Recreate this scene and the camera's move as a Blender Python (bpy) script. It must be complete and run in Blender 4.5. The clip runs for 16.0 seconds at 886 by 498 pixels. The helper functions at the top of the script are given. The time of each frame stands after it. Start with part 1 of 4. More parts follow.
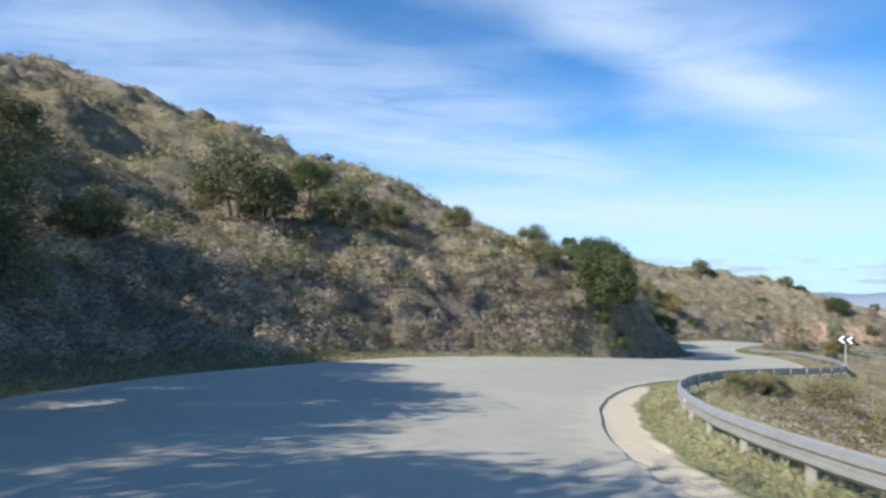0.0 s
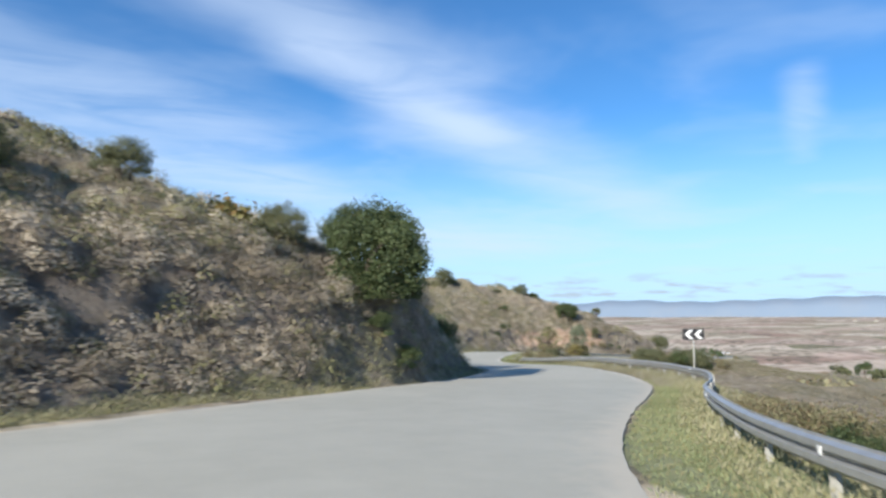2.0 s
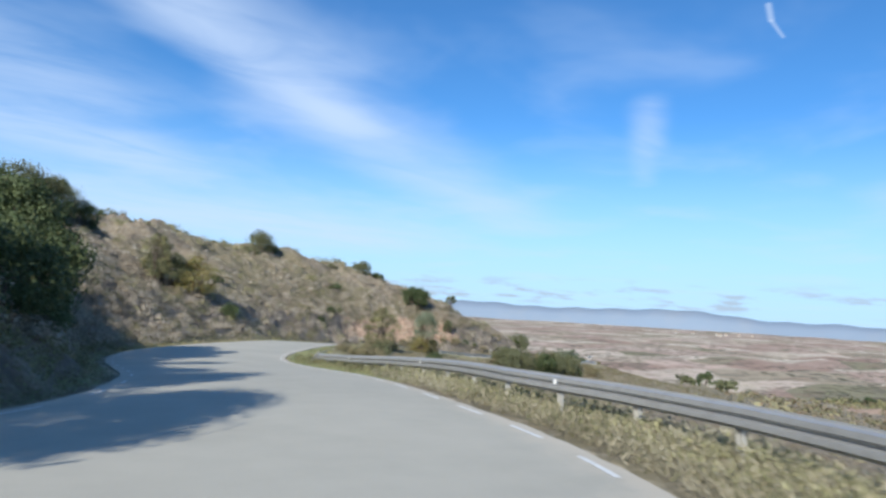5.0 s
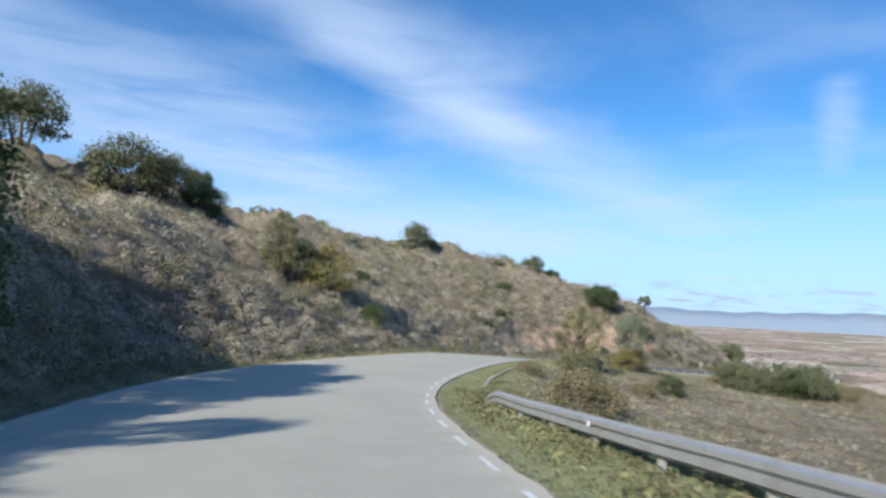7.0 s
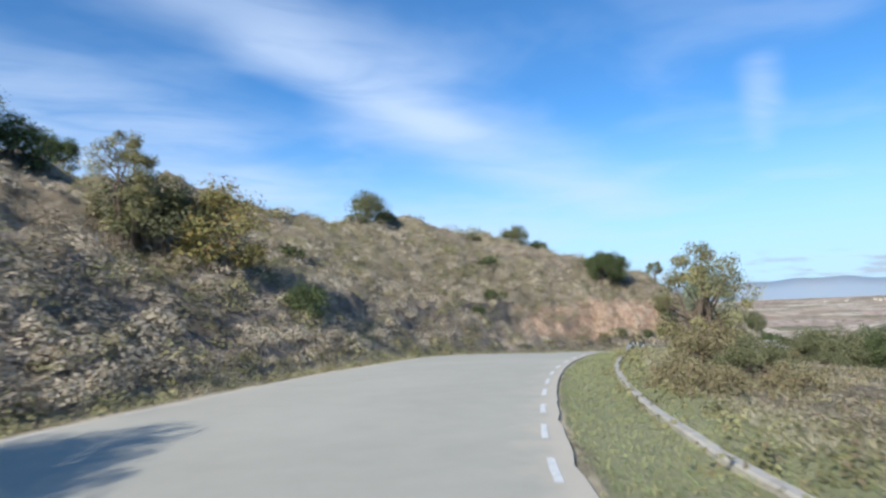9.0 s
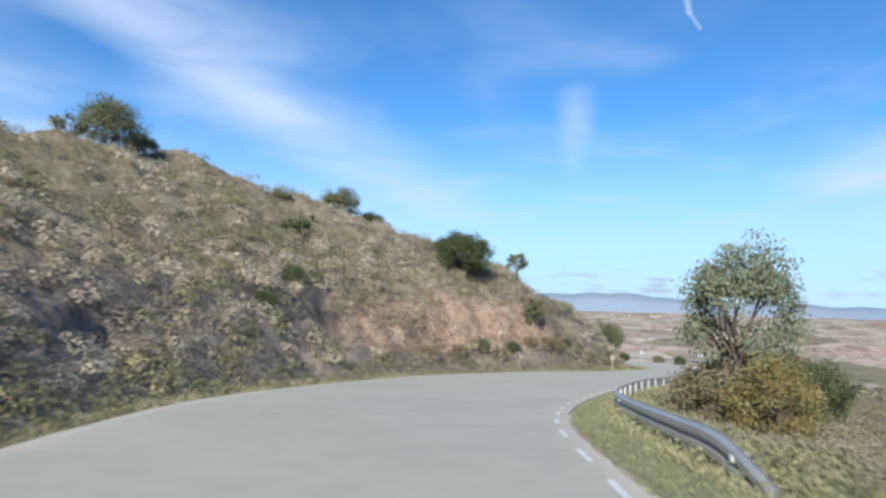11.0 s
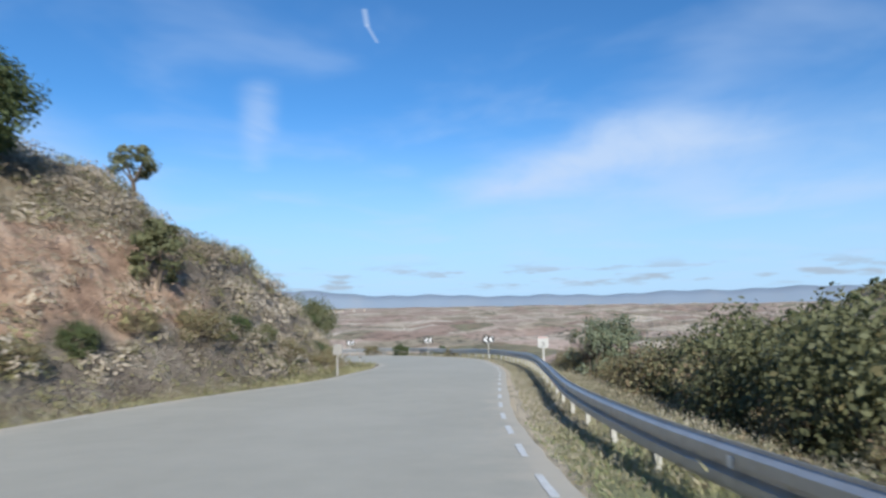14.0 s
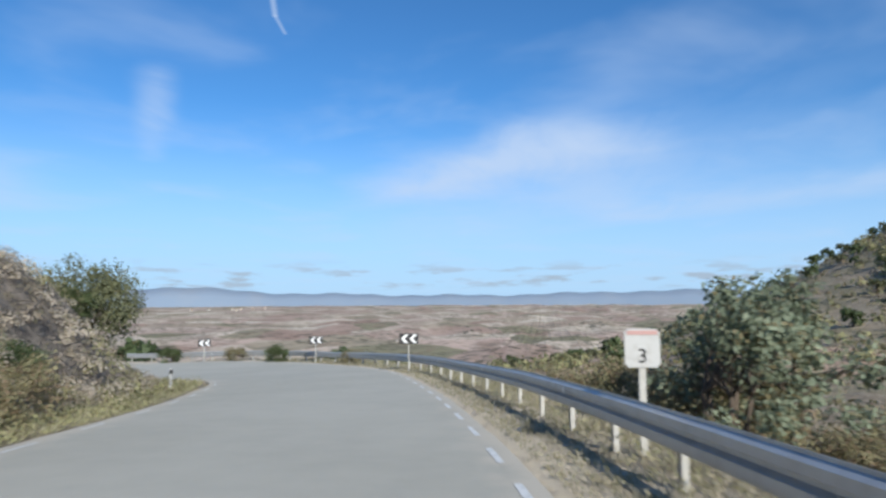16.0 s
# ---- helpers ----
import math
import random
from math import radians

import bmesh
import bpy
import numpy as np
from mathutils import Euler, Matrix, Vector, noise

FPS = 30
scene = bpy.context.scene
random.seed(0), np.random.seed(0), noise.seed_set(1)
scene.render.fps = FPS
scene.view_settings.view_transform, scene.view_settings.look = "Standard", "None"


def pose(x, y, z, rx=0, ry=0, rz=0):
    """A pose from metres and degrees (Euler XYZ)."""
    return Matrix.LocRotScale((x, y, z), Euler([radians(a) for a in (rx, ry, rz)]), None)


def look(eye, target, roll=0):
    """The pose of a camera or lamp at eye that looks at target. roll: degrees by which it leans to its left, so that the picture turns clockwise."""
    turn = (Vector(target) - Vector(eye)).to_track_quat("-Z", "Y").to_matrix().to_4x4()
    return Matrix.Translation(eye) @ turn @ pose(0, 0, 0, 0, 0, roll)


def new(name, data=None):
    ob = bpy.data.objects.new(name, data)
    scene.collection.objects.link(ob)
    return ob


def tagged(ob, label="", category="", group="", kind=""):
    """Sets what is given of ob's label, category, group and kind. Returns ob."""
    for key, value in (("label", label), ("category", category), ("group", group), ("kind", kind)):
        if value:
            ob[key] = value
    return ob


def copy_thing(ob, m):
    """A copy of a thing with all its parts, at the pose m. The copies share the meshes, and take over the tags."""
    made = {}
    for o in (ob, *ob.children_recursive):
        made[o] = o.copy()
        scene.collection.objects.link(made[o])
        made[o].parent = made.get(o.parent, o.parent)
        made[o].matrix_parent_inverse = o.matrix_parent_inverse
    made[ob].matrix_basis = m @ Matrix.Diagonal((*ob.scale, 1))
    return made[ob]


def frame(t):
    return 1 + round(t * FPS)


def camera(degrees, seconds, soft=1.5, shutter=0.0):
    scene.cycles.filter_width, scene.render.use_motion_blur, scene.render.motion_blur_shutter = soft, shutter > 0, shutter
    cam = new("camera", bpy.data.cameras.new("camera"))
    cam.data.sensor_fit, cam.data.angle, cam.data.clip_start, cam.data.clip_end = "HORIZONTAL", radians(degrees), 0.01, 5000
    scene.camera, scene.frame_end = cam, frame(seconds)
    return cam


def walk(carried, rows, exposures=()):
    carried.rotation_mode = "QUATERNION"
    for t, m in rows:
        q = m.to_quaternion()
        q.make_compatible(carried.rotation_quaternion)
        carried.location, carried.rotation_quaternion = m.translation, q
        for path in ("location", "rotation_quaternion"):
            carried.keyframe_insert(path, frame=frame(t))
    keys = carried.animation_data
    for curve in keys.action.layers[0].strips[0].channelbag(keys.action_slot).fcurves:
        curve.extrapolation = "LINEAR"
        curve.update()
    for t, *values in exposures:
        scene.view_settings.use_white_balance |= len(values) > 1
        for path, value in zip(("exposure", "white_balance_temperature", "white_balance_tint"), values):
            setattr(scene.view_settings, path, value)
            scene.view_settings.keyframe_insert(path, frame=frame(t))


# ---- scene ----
cam = camera(69.4, 16.0, soft=2.7, shutter=0.3)
PATH = [
    (0, (-0.34, 7.04, 2.172), (-0.248, 9.035, 2.277), 1.8),
    (0.5, (-0.301, 11.109, 1.779), (-0.089, 13.095, 1.881), 0.5),
    (1, (0.262, 15.11, 1.397), (0.675, 17.064, 1.495), -0.1),
    (1.5, (1.229, 19.341, 1.03), (1.88, 21.225, 1.188), -0.2),
    (2, (2.748, 23.14, 0.758), (3.632, 24.924, 0.944), -0.4),
    (2.5, (4.83, 26.839, 0.56), (5.943, 28.488, 0.772), -0.2),
    (3, (7.447, 30.38, 0.385), (8.738, 31.892, 0.603), -0.3),
    (3.2, (8.564, 31.681, 0.363), (9.905, 33.148, 0.582), -0.2),
    (5.3, (21.101, 46.099, -1.218), (22.309, 47.682, -1.036), 4.5),
    (5.5, (21.922, 47.545, -1.255), (23.082, 49.162, -1.062), 4.9),
    (6, (23.839, 50.993, -1.31), (24.872, 52.693, -1.112), 4.7),
    (6.5, (25.633, 54.629, -1.404), (26.534, 56.404, -1.214), 4.4),
    (7, (27.226, 58.707, -1.692), (28.052, 60.52, -1.52), 2.7),
    (7.5, (28.748, 62.878, -2.045), (29.555, 64.701, -1.885), 1.0),
    (8, (30.289, 67.495, -2.403), (31.113, 69.311, -2.248), -1.2),
    (8.5, (31.973, 71.995, -2.709), (32.849, 73.785, -2.549), -2.1),
    (9, (33.874, 75.931, -2.939), (34.839, 77.675, -2.766), -2.6),
    (9.2, (34.714, 77.467, -2.961), (35.724, 79.184, -2.788), -2.0),
    (11.3, (47.41, 94.567, -3.453), (48.881, 95.914, -3.309), 1.2),
    (11.5, (48.748, 95.942, -3.569), (50.264, 97.24, -3.433), 1.0),
    (12, (52.315, 99.052, -4.009), (53.928, 100.226, -3.881), 1.2),
    (12.5, (55.856, 101.241, -4.523), (57.551, 102.296, -4.395), -0.2),
    (13, (59.463, 103.354, -4.849), (61.231, 104.28, -4.709), -1.1),
    (13.5, (64.017, 105.91, -5.311), (65.866, 106.657, -5.167), -1.5),
    (14, (68.338, 107.545, -5.74), (70.241, 108.141, -5.586), -1.0),
    (14.5, (72.929, 109.08, -6.062), (74.871, 109.537, -5.921), -1.3),
    (15, (77.333, 110.366, -6.409), (79.294, 110.733, -6.263), -0.2),
    (15.5, (81.877, 111.572, -6.769), (83.844, 111.893, -6.603), -0.0),
    (16, (86.494, 112.694, -6.952), (88.464, 113.005, -6.803), -0.3),
]
walk(cam, [(t, look(eye, target, roll)) for t, eye, target, roll in PATH], exposures=[(0.0, 0.52, 6550, 8), (1.0, 0.55, 6700, 8), (2.5, 0.38, 6350, 8), (5.5, 0.33, 6250, 8), (9.0, 0.4, 6350, 8), (11.5, 0.37, 6350, 8), (12.5, 0.28, 6300, 8), (16.0, 0.1, 6250, 8)])

# ---- world and sun ----
SUN_AZ, SUN_EL = 239.0, 29.5        # degrees clockwise from +y, and above the horizon


class Nodes:
    """Short calls for shader nodes."""

    def __init__(self, tree):
        self.tree = tree
        self.nodes, self.links = tree.nodes, tree.links

    def put(self, socket, value):
        if isinstance(value, bpy.types.NodeSocket):
            self.links.new(value, socket)
        elif value is not None:
            socket.default_value = value

    def math(self, op, a, b=None, c=None, clamp=False):
        n = self.nodes.new("ShaderNodeMath")
        n.operation, n.use_clamp = op, clamp
        for k, v in enumerate((a, b, c)):
            if v is not None:
                self.put(n.inputs[k], v)
        return n.outputs[0]

    def vec(self, op, a, b=None, scale=None):
        n = self.nodes.new("ShaderNodeVectorMath")
        n.operation = op
        self.put(n.inputs[0], a)
        if b is not None:
            self.put(n.inputs[1], b)
        if scale is not None:
            self.put(n.inputs["Scale"], scale)
        return n.outputs["Value"] if op in ("DOT_PRODUCT", "LENGTH", "DISTANCE") else n.outputs["Vector"]

    def step(self, value, lo, hi, to0=0.0, to1=1.0):
        n = self.nodes.new("ShaderNodeMapRange")
        n.interpolation_type = "SMOOTHSTEP"
        self.put(n.inputs["Value"], value)
        for k, v in (("From Min", lo), ("From Max", hi), ("To Min", to0), ("To Max", to1)):
            n.inputs[k].default_value = v
        return n.outputs["Result"]

    def noise(self, vector, scale, detail=4.0, rough=0.55, distortion=0.0):
        n = self.nodes.new("ShaderNodeTexNoise")
        self.put(n.inputs["Vector"], vector)
        n.inputs["Scale"].default_value, n.inputs["Detail"].default_value = scale, detail
        n.inputs["Roughness"].default_value, n.inputs["Distortion"].default_value = rough, distortion
        return n.outputs["Fac"]

    def mapping(self, vector, rot=(0, 0, 0), scale=(1, 1, 1)):
        n = self.nodes.new("ShaderNodeMapping")
        self.put(n.inputs["Vector"], vector)
        n.inputs["Rotation"].default_value, n.inputs["Scale"].default_value = rot, scale
        return n.outputs["Vector"]

    def mix(self, fac, a, b, blend="MIX"):
        n = self.nodes.new("ShaderNodeMix")
        n.data_type, n.blend_type = "RGBA", blend
        self.put(n.inputs[0], fac)
        for k, v in ((6, a), (7, b)):
            self.put(n.inputs[k], (*v, 1.0) if isinstance(v, tuple) and len(v) == 3 else v)
        return n.outputs[2]

    def ramp(self, fac, stops):
        n = self.nodes.new("ShaderNodeValToRGB")
        self.put(n.inputs["Fac"], fac)
        while len(n.color_ramp.elements) < len(stops):
            n.color_ramp.elements.new(0.5)
        for e, (p, c) in zip(n.color_ramp.elements, stops):
            e.position, e.color = p, (*c, 1.0)
        return n.outputs["Color"]


def make_sky():
    world = bpy.data.worlds.new("sky")
    scene.world = world
    world.use_nodes = True
    world.node_tree.nodes.clear()
    k = Nodes(world.node_tree)
    sky = k.nodes.new("ShaderNodeTexSky")
    sky.sky_type, sky.sun_disc = "NISHITA", False
    sky.sun_elevation, sky.sun_rotation = radians(SUN_EL), radians(SUN_AZ)
    sky.altitude, sky.air_density, sky.dust_density, sky.ozone_density = 700, 1.0, 0.4, 2.2
    way = k.nodes.new("ShaderNodeTexCoord").outputs["Generated"]
    sep = k.nodes.new("ShaderNodeSeparateXYZ")
    k.put(sep.inputs[0], way)
    z = sep.outputs["Z"]
    flat = k.nodes.new("ShaderNodeCombineXYZ")
    up = k.math("ADD", k.math("MAXIMUM", z, 0.0), 0.08)
    k.put(flat.inputs[0], k.math("DIVIDE", sep.outputs["X"], up))
    k.put(flat.inputs[1], k.math("DIVIDE", sep.outputs["Y"], up))
    p = flat.outputs[0]                                   # a point of the flat cloud sheet
    fibres = k.noise(k.mapping(p, (0, 0, radians(-32)), (0.8, 2.1, 1)), 1.5, 6, 0.58, 0.7)
    soft = k.noise(p, 1.3, 4, 0.5, 0.3)
    wob = k.math("MULTIPLY", k.math("SUBTRACT", k.noise(p, 2.2, 3), 0.5), 0.5)

    def band(a, b, width, strength, fibre=0.6):
        ab = (b[0] - a[0], b[1] - a[1], 0.0)
        rel = k.vec("SUBTRACT", p, (*a, 0.0))
        t = k.math("DIVIDE", k.vec("DOT_PRODUCT", rel, ab), ab[0] ** 2 + ab[1] ** 2, clamp=True)
        off = k.vec("SCALE", ab, scale=t)
        d = k.math("ADD", k.vec("DISTANCE", rel, off), k.math("MULTIPLY", wob, width))
        m = k.step(d, width, 0.0, 0.0, strength)
        if fibre:
            m = k.math("MULTIPLY", m, k.step(fibres, 0.25, 0.62, 1 - fibre, 1.0))
        return m

    masks = [
        band((0.1, 1.6), (0.95, 2.02), 0.36, 0.5), band((0.5, 1.95), (1.4, 2.42), 0.24, 0.55),
        band((1.2, 2.35), (3.4, 3.3), 0.55, 0.55, 0.35), band((-1.6, 1.9), (0.3, 2.75), 0.6, 0.5, 0.7),
        band((-1.2, 2.9), (0.9, 3.7), 0.7, 0.6, 0.6), band((2.05, 1.36), (2.5, 1.66), 0.12, 0.24, 0.5), band((2.0, 1.32), (2.95, 1.98), 0.1, 0.22, 0.5),
        band((1.655, 0.745), (1.74, 0.775), 0.014, 0.5, 0.1), band((1.74, 0.775), (1.85, 0.79), 0.011, 0.4, 0.1), band((3.15, -0.12), (3.9, 0.75), 0.6, 0.8, 0.35), band((3.4, -0.5), (5.4, 0.7), 1.3, 0.25, 0.4),
        band((3.3, -0.2), (4.8, -0.5), 0.6, 0.35, 0.4), band((3.9, -1.9), (4.8, -0.9), 0.6, 0.4, 0.5),
        band((2.1, -1.3), (2.5, -0.9), 0.3, 0.08, 0.6), band((2.9, 0.1), (3.4, 0.35), 0.22, 0.3, 0.4),
        k.math("MULTIPLY", k.step(soft, 0.45, 0.8), 0.3), band((0.2, 5.2), (2.8, 4.7), 1.5, 0.7, 0.4),
    ]
    total = masks[0]
    for m in masks[1:]:
        total = k.math("ADD", total, k.math("MULTIPLY", m, k.math("SUBTRACT", 1.0, total)), clamp=True)
    base = k.mix(1.0, sky.outputs[0], (0.50, 0.95, 1.32), "MULTIPLY")
    base = k.mix(k.step(z, 0.30, 0.0, 0.0, 0.86), base, (4.5, 6.3, 8.8))
    bright = k.mix(total, base, (5.3, 6.4, 8.3))
    # small flat grey clouds low over the far hills
    line = k.noise(k.mapping(way, (0, 0, 0), (6, 6, 36)), 2.4, 5, 0.55)
    near = k.math("MULTIPLY", k.step(z, 0.008, 0.02), k.step(z, 0.062, 0.03))
    grey = k.math("MULTIPLY", k.math("MULTIPLY", k.step(line, 0.5, 0.66), near), 0.85)
    bright = k.mix(grey, bright, (3.8, 4.5, 5.4))
    bg = k.nodes.new("ShaderNodeBackground")
    k.put(bg.inputs["Color"], bright)
    bg.inputs["Strength"].default_value = 0.1
    out = k.nodes.new("ShaderNodeOutputWorld")
    k.links.new(bg.outputs[0], out.inputs["Surface"])


make_sky()
sun = new("sun", bpy.data.lights.new("sun", "SUN"))
sun.data.energy, sun.data.angle, sun.data.color = 5.0, radians(0.53), (1.0, 0.94, 0.85)
a, e = radians(SUN_AZ), radians(SUN_EL)
sun.matrix_world = look((math.sin(a) * math.cos(e) * 100, math.cos(a) * math.cos(e) * 100, math.sin(e) * 100), (0, 0, 0))

# ---- materials ----


def material(name, build):
    m = bpy.data.materials.new(name)
    m.use_nodes = True
    k = Nodes(m.node_tree)
    build(k, k.nodes["Principled BSDF"])
    return m


def bump(k, bsdf, height, strength, distance):
    n = k.nodes.new("ShaderNodeBump")
    n.inputs["Strength"].default_value, n.inputs["Distance"].default_value = strength, distance
    k.put(n.inputs["Height"], height)
    k.links.new(n.outputs[0], bsdf.inputs["Normal"])


def where(k):
    return k.nodes.new("ShaderNodeNewGeometry").outputs["Position"]


def island(k):
    return k.nodes.new("ShaderNodeNewGeometry").outputs["Random Per Island"]


def attribute(k, name):
    n = k.nodes.new("ShaderNodeAttribute")
    n.attribute_name = name
    return n.outputs["Fac"]


def build_ground(k, b):
    p = where(k)
    big, mid, fine = k.noise(p, 0.05, 5), k.noise(p, 0.45, 5, 0.6), k.noise(p, 3.5, 6, 0.65)
    dry = k.ramp(mid, [(0.3, (0.19, 0.15, 0.105)), (0.5, (0.34, 0.275, 0.195)), (0.7, (0.48, 0.395, 0.29))])
    dry = k.mix(k.math("MULTIPLY", k.step(big, 0.45, 0.6), 0.45), dry, (0.20, 0.19, 0.09))
    tuft = k.noise(p, 2.2, 5, 0.7)
    dry = k.mix(k.math("MULTIPLY", k.step(tuft, 0.5, 0.62), 0.7), dry, (0.43, 0.38, 0.29))
    dry = k.mix(k.math("MULTIPLY", k.step(fine, 0.52, 0.68), 0.45), dry, (0.13, 0.105, 0.08))
    cut = k.ramp(k.noise(p, 0.9, 6, 0.7), [(0.3, (0.16, 0.13, 0.105)), (0.5, (0.29, 0.245, 0.20)), (0.72, (0.48, 0.415, 0.34))])
    clay = k.ramp(k.noise(p, 1.1, 6, 0.7), [(0.32, (0.34, 0.22, 0.155)), (0.5, (0.62, 0.42, 0.295)), (0.7, (0.76, 0.60, 0.46))])
    cut = k.mix(k.step(k.math("ADD", attribute(k, "clay"), k.math("MULTIPLY", k.math("SUBTRACT", mid, 0.5), 1.2)), 0.35, 0.65), cut, clay)
    cut = k.mix(k.math("MULTIPLY", k.step(fine, 0.5, 0.62), 0.4), cut, (0.15, 0.125, 0.10))
    near = k.mix(k.step(k.math("ADD", attribute(k, "cut"), k.math("MULTIPLY", k.math("SUBTRACT", fine, 0.5), 0.9)), 0.35, 0.65), dry, cut)
    sand = k.mix(fine, (0.58, 0.48, 0.34), (0.76, 0.66, 0.50))
    near = k.mix(k.step(k.math("ADD", attribute(k, "sand"), k.math("MULTIPLY", k.math("SUBTRACT", mid, 0.5), 0.5)), 0.4, 0.6), near, sand)
    grass = k.mix(fine, (0.19, 0.20, 0.10), (0.38, 0.37, 0.21))
    near = k.mix(k.step(k.math("ADD", attribute(k, "grass"), k.math("MULTIPLY", k.math("SUBTRACT", mid, 0.5), 0.9)), 0.4, 0.65), near, grass)
    # fields of the valley
    cell = k.nodes.new("ShaderNodeTexVoronoi")
    k.put(cell.inputs["Vector"], k.vec("ADD", k.mapping(p, (0, 0, 0.5), (1.0, 1.7, 0.0)), k.vec("SCALE", p, scale=0.0)))
    cell.inputs["Scale"].default_value = 0.0065
    sepc = k.nodes.new("ShaderNodeSeparateColor")
    k.put(sepc.inputs[0], cell.outputs["Color"])
    field = k.ramp(sepc.outputs[0], [(0.0, (0.36, 0.24, 0.18)), (0.22, (0.50, 0.38, 0.30)), (0.42, (0.66, 0.56, 0.43)), (0.6, (0.46, 0.37, 0.27)), (0.78, (0.24, 0.22, 0.13)), (0.95, (0.56, 0.42, 0.33))])
    scrub = k.step(k.noise(p, 0.02, 6, 0.65), 0.52, 0.62)
    field = k.mix(k.math("MULTIPLY", scrub, 0.6), field, (0.15, 0.13, 0.095))
    field = k.mix(k.math("MULTIPLY", k.step(k.noise(p, 0.06, 5, 0.65), 0.5, 0.64), 0.5), field, (0.17, 0.145, 0.10))
    field = k.mix(k.math("MULTIPLY", k.step(k.noise(k.mapping(p, (0, 0, -0.4), (0.35, 1.0, 0.0)), 0.03, 5, 0.6), 0.53, 0.62), 0.4), field, (0.27, 0.17, 0.125))
    dots = k.nodes.new("ShaderNodeTexVoronoi")
    k.put(dots.inputs["Vector"], k.mapping(p, (0, 0, 0), (1.0, 1.0, 0.0)))
    dots.inputs["Scale"].default_value = 0.07
    field = k.mix(k.math("MULTIPLY", k.math("MULTIPLY", k.step(dots.outputs["Distance"], 0.42, 0.3), k.step(k.noise(p, 0.008, 3), 0.42, 0.55)), 0.8), field, (0.06, 0.065, 0.035))
    col = k.mix(attribute(k, "valley"), near, field)
    for cx, cy, turn, long, wide in PLOTS:                # tilled plots on the slope across the valley
        off = k.mapping(k.vec("SUBTRACT", p, (cx, cy, 0.0)), (0, 0, -turn), (1 / long, 1 / wide, 0.0))
        sep = k.nodes.new("ShaderNodeSeparateXYZ")
        k.put(sep.inputs[0], off)
        inside = k.math("MAXIMUM", k.math("ABSOLUTE", sep.outputs["X"]), k.math("ABSOLUTE", sep.outputs["Y"]))
        inside = k.math("ADD", inside, k.math("MULTIPLY", k.math("SUBTRACT", k.noise(p, 0.12, 3), 0.5), 0.5))
        soil = k.mix(k.noise(p, 0.6, 4, 0.6), (0.40, 0.26, 0.18), (0.66, 0.49, 0.36))
        col = k.mix(k.step(inside, 1.0, 0.88), col, soil)
    k.put(b.inputs["Base Color"], col)
    b.inputs["Roughness"].default_value = 0.95
    b.inputs["Specular IOR Level"].default_value = 0.15
    calm = k.math("SUBTRACT", 1.0, k.math("MULTIPLY", k.math("MAXIMUM", attribute(k, "sand"), attribute(k, "grass")), 0.85))
    bump(k, b, k.math("MULTIPLY", k.math("ADD", k.math("MULTIPLY", fine, 0.6), k.noise(p, 14, 4, 0.6)), calm), 1.0, 0.22)


def build_asphalt(k, b):
    p = where(k)
    big, mid, grit = k.noise(p, 0.25, 4), k.noise(p, 1.6, 5, 0.6), k.noise(p, 90, 2)
    col = k.mix(mid, (0.37, 0.35, 0.29), (0.475, 0.45, 0.37))
    col = k.mix(k.math("MULTIPLY", k.step(big, 0.4, 0.65), 0.4), col, (0.505, 0.48, 0.40))
    col = k.mix(k.math("MULTIPLY", k.step(grit, 0.55, 0.75), 0.35), col, (0.24, 0.235, 0.22))
    dust = k.step(k.math("ADD", attribute(k, "edge"), k.math("MULTIPLY", k.math("SUBTRACT", mid, 0.5), 0.7)), 0.55, 0.95)
    col = k.mix(k.math("MULTIPLY", dust, 0.75), col, (0.55, 0.49, 0.39))
    k.put(b.inputs["Base Color"], col)
    b.inputs["Roughness"].default_value = 0.85
    b.inputs["Specular IOR Level"].default_value = 0.3
    bump(k, b, grit, 0.35, 0.01)


def leafy(name, dark, light, dead=None, dead_share=0.0, rough=0.6, through_light=0.3):
    def build(k, b):
        r = island(k)
        col = k.mix(k.math("ADD", k.math("MULTIPLY", r, 0.2), k.math("MULTIPLY", attribute(k, "tone"), 0.8)), dark, light)
        if dead:
            col = k.mix(k.step(k.math("FRACT", k.math("MULTIPLY", r, 17.3)), 1.0 - dead_share - 0.02, 1.0 - dead_share + 0.02), col, dead)
        info = k.nodes.new("ShaderNodeObjectInfo").outputs["Random"]
        col = k.mix(k.math("MULTIPLY", info, 0.15), col, k.mix(0.5, dark, (0.22, 0.2, 0.08)))
        k.put(b.inputs["Base Color"], col)
        b.inputs["Roughness"].default_value = rough
        b.inputs["Specular IOR Level"].default_value = 0.25
        thin = k.nodes.new("ShaderNodeBsdfTranslucent")
        k.put(thin.inputs["Color"], col)
        both = k.nodes.new("ShaderNodeMixShader")
        both.inputs[0].default_value = through_light
        k.links.new(b.outputs[0], both.inputs[1])
        k.links.new(thin.outputs[0], both.inputs[2])
        k.links.new(both.outputs[0], k.nodes["Material Output"].inputs["Surface"])
    return material(name, build)


def plain(name, colour, rough, metal=0.0, wear=0.25, scale=6.0, dirt=(0.2, 0.17, 0.13)):
    def build(k, b):
        p = where(k)
        f = k.math("MULTIPLY", k.step(k.noise(p, scale, 5, 0.65), 0.42, 0.75), wear)
        k.put(b.inputs["Base Color"], k.mix(f, colour, dirt))
        k.put(b.inputs["Roughness"], k.math("ADD", k.math("MULTIPLY", k.noise(p, scale * 3, 3), 0.2), rough - 0.1))
        b.inputs["Metallic"].default_value = metal
    return material(name, build)


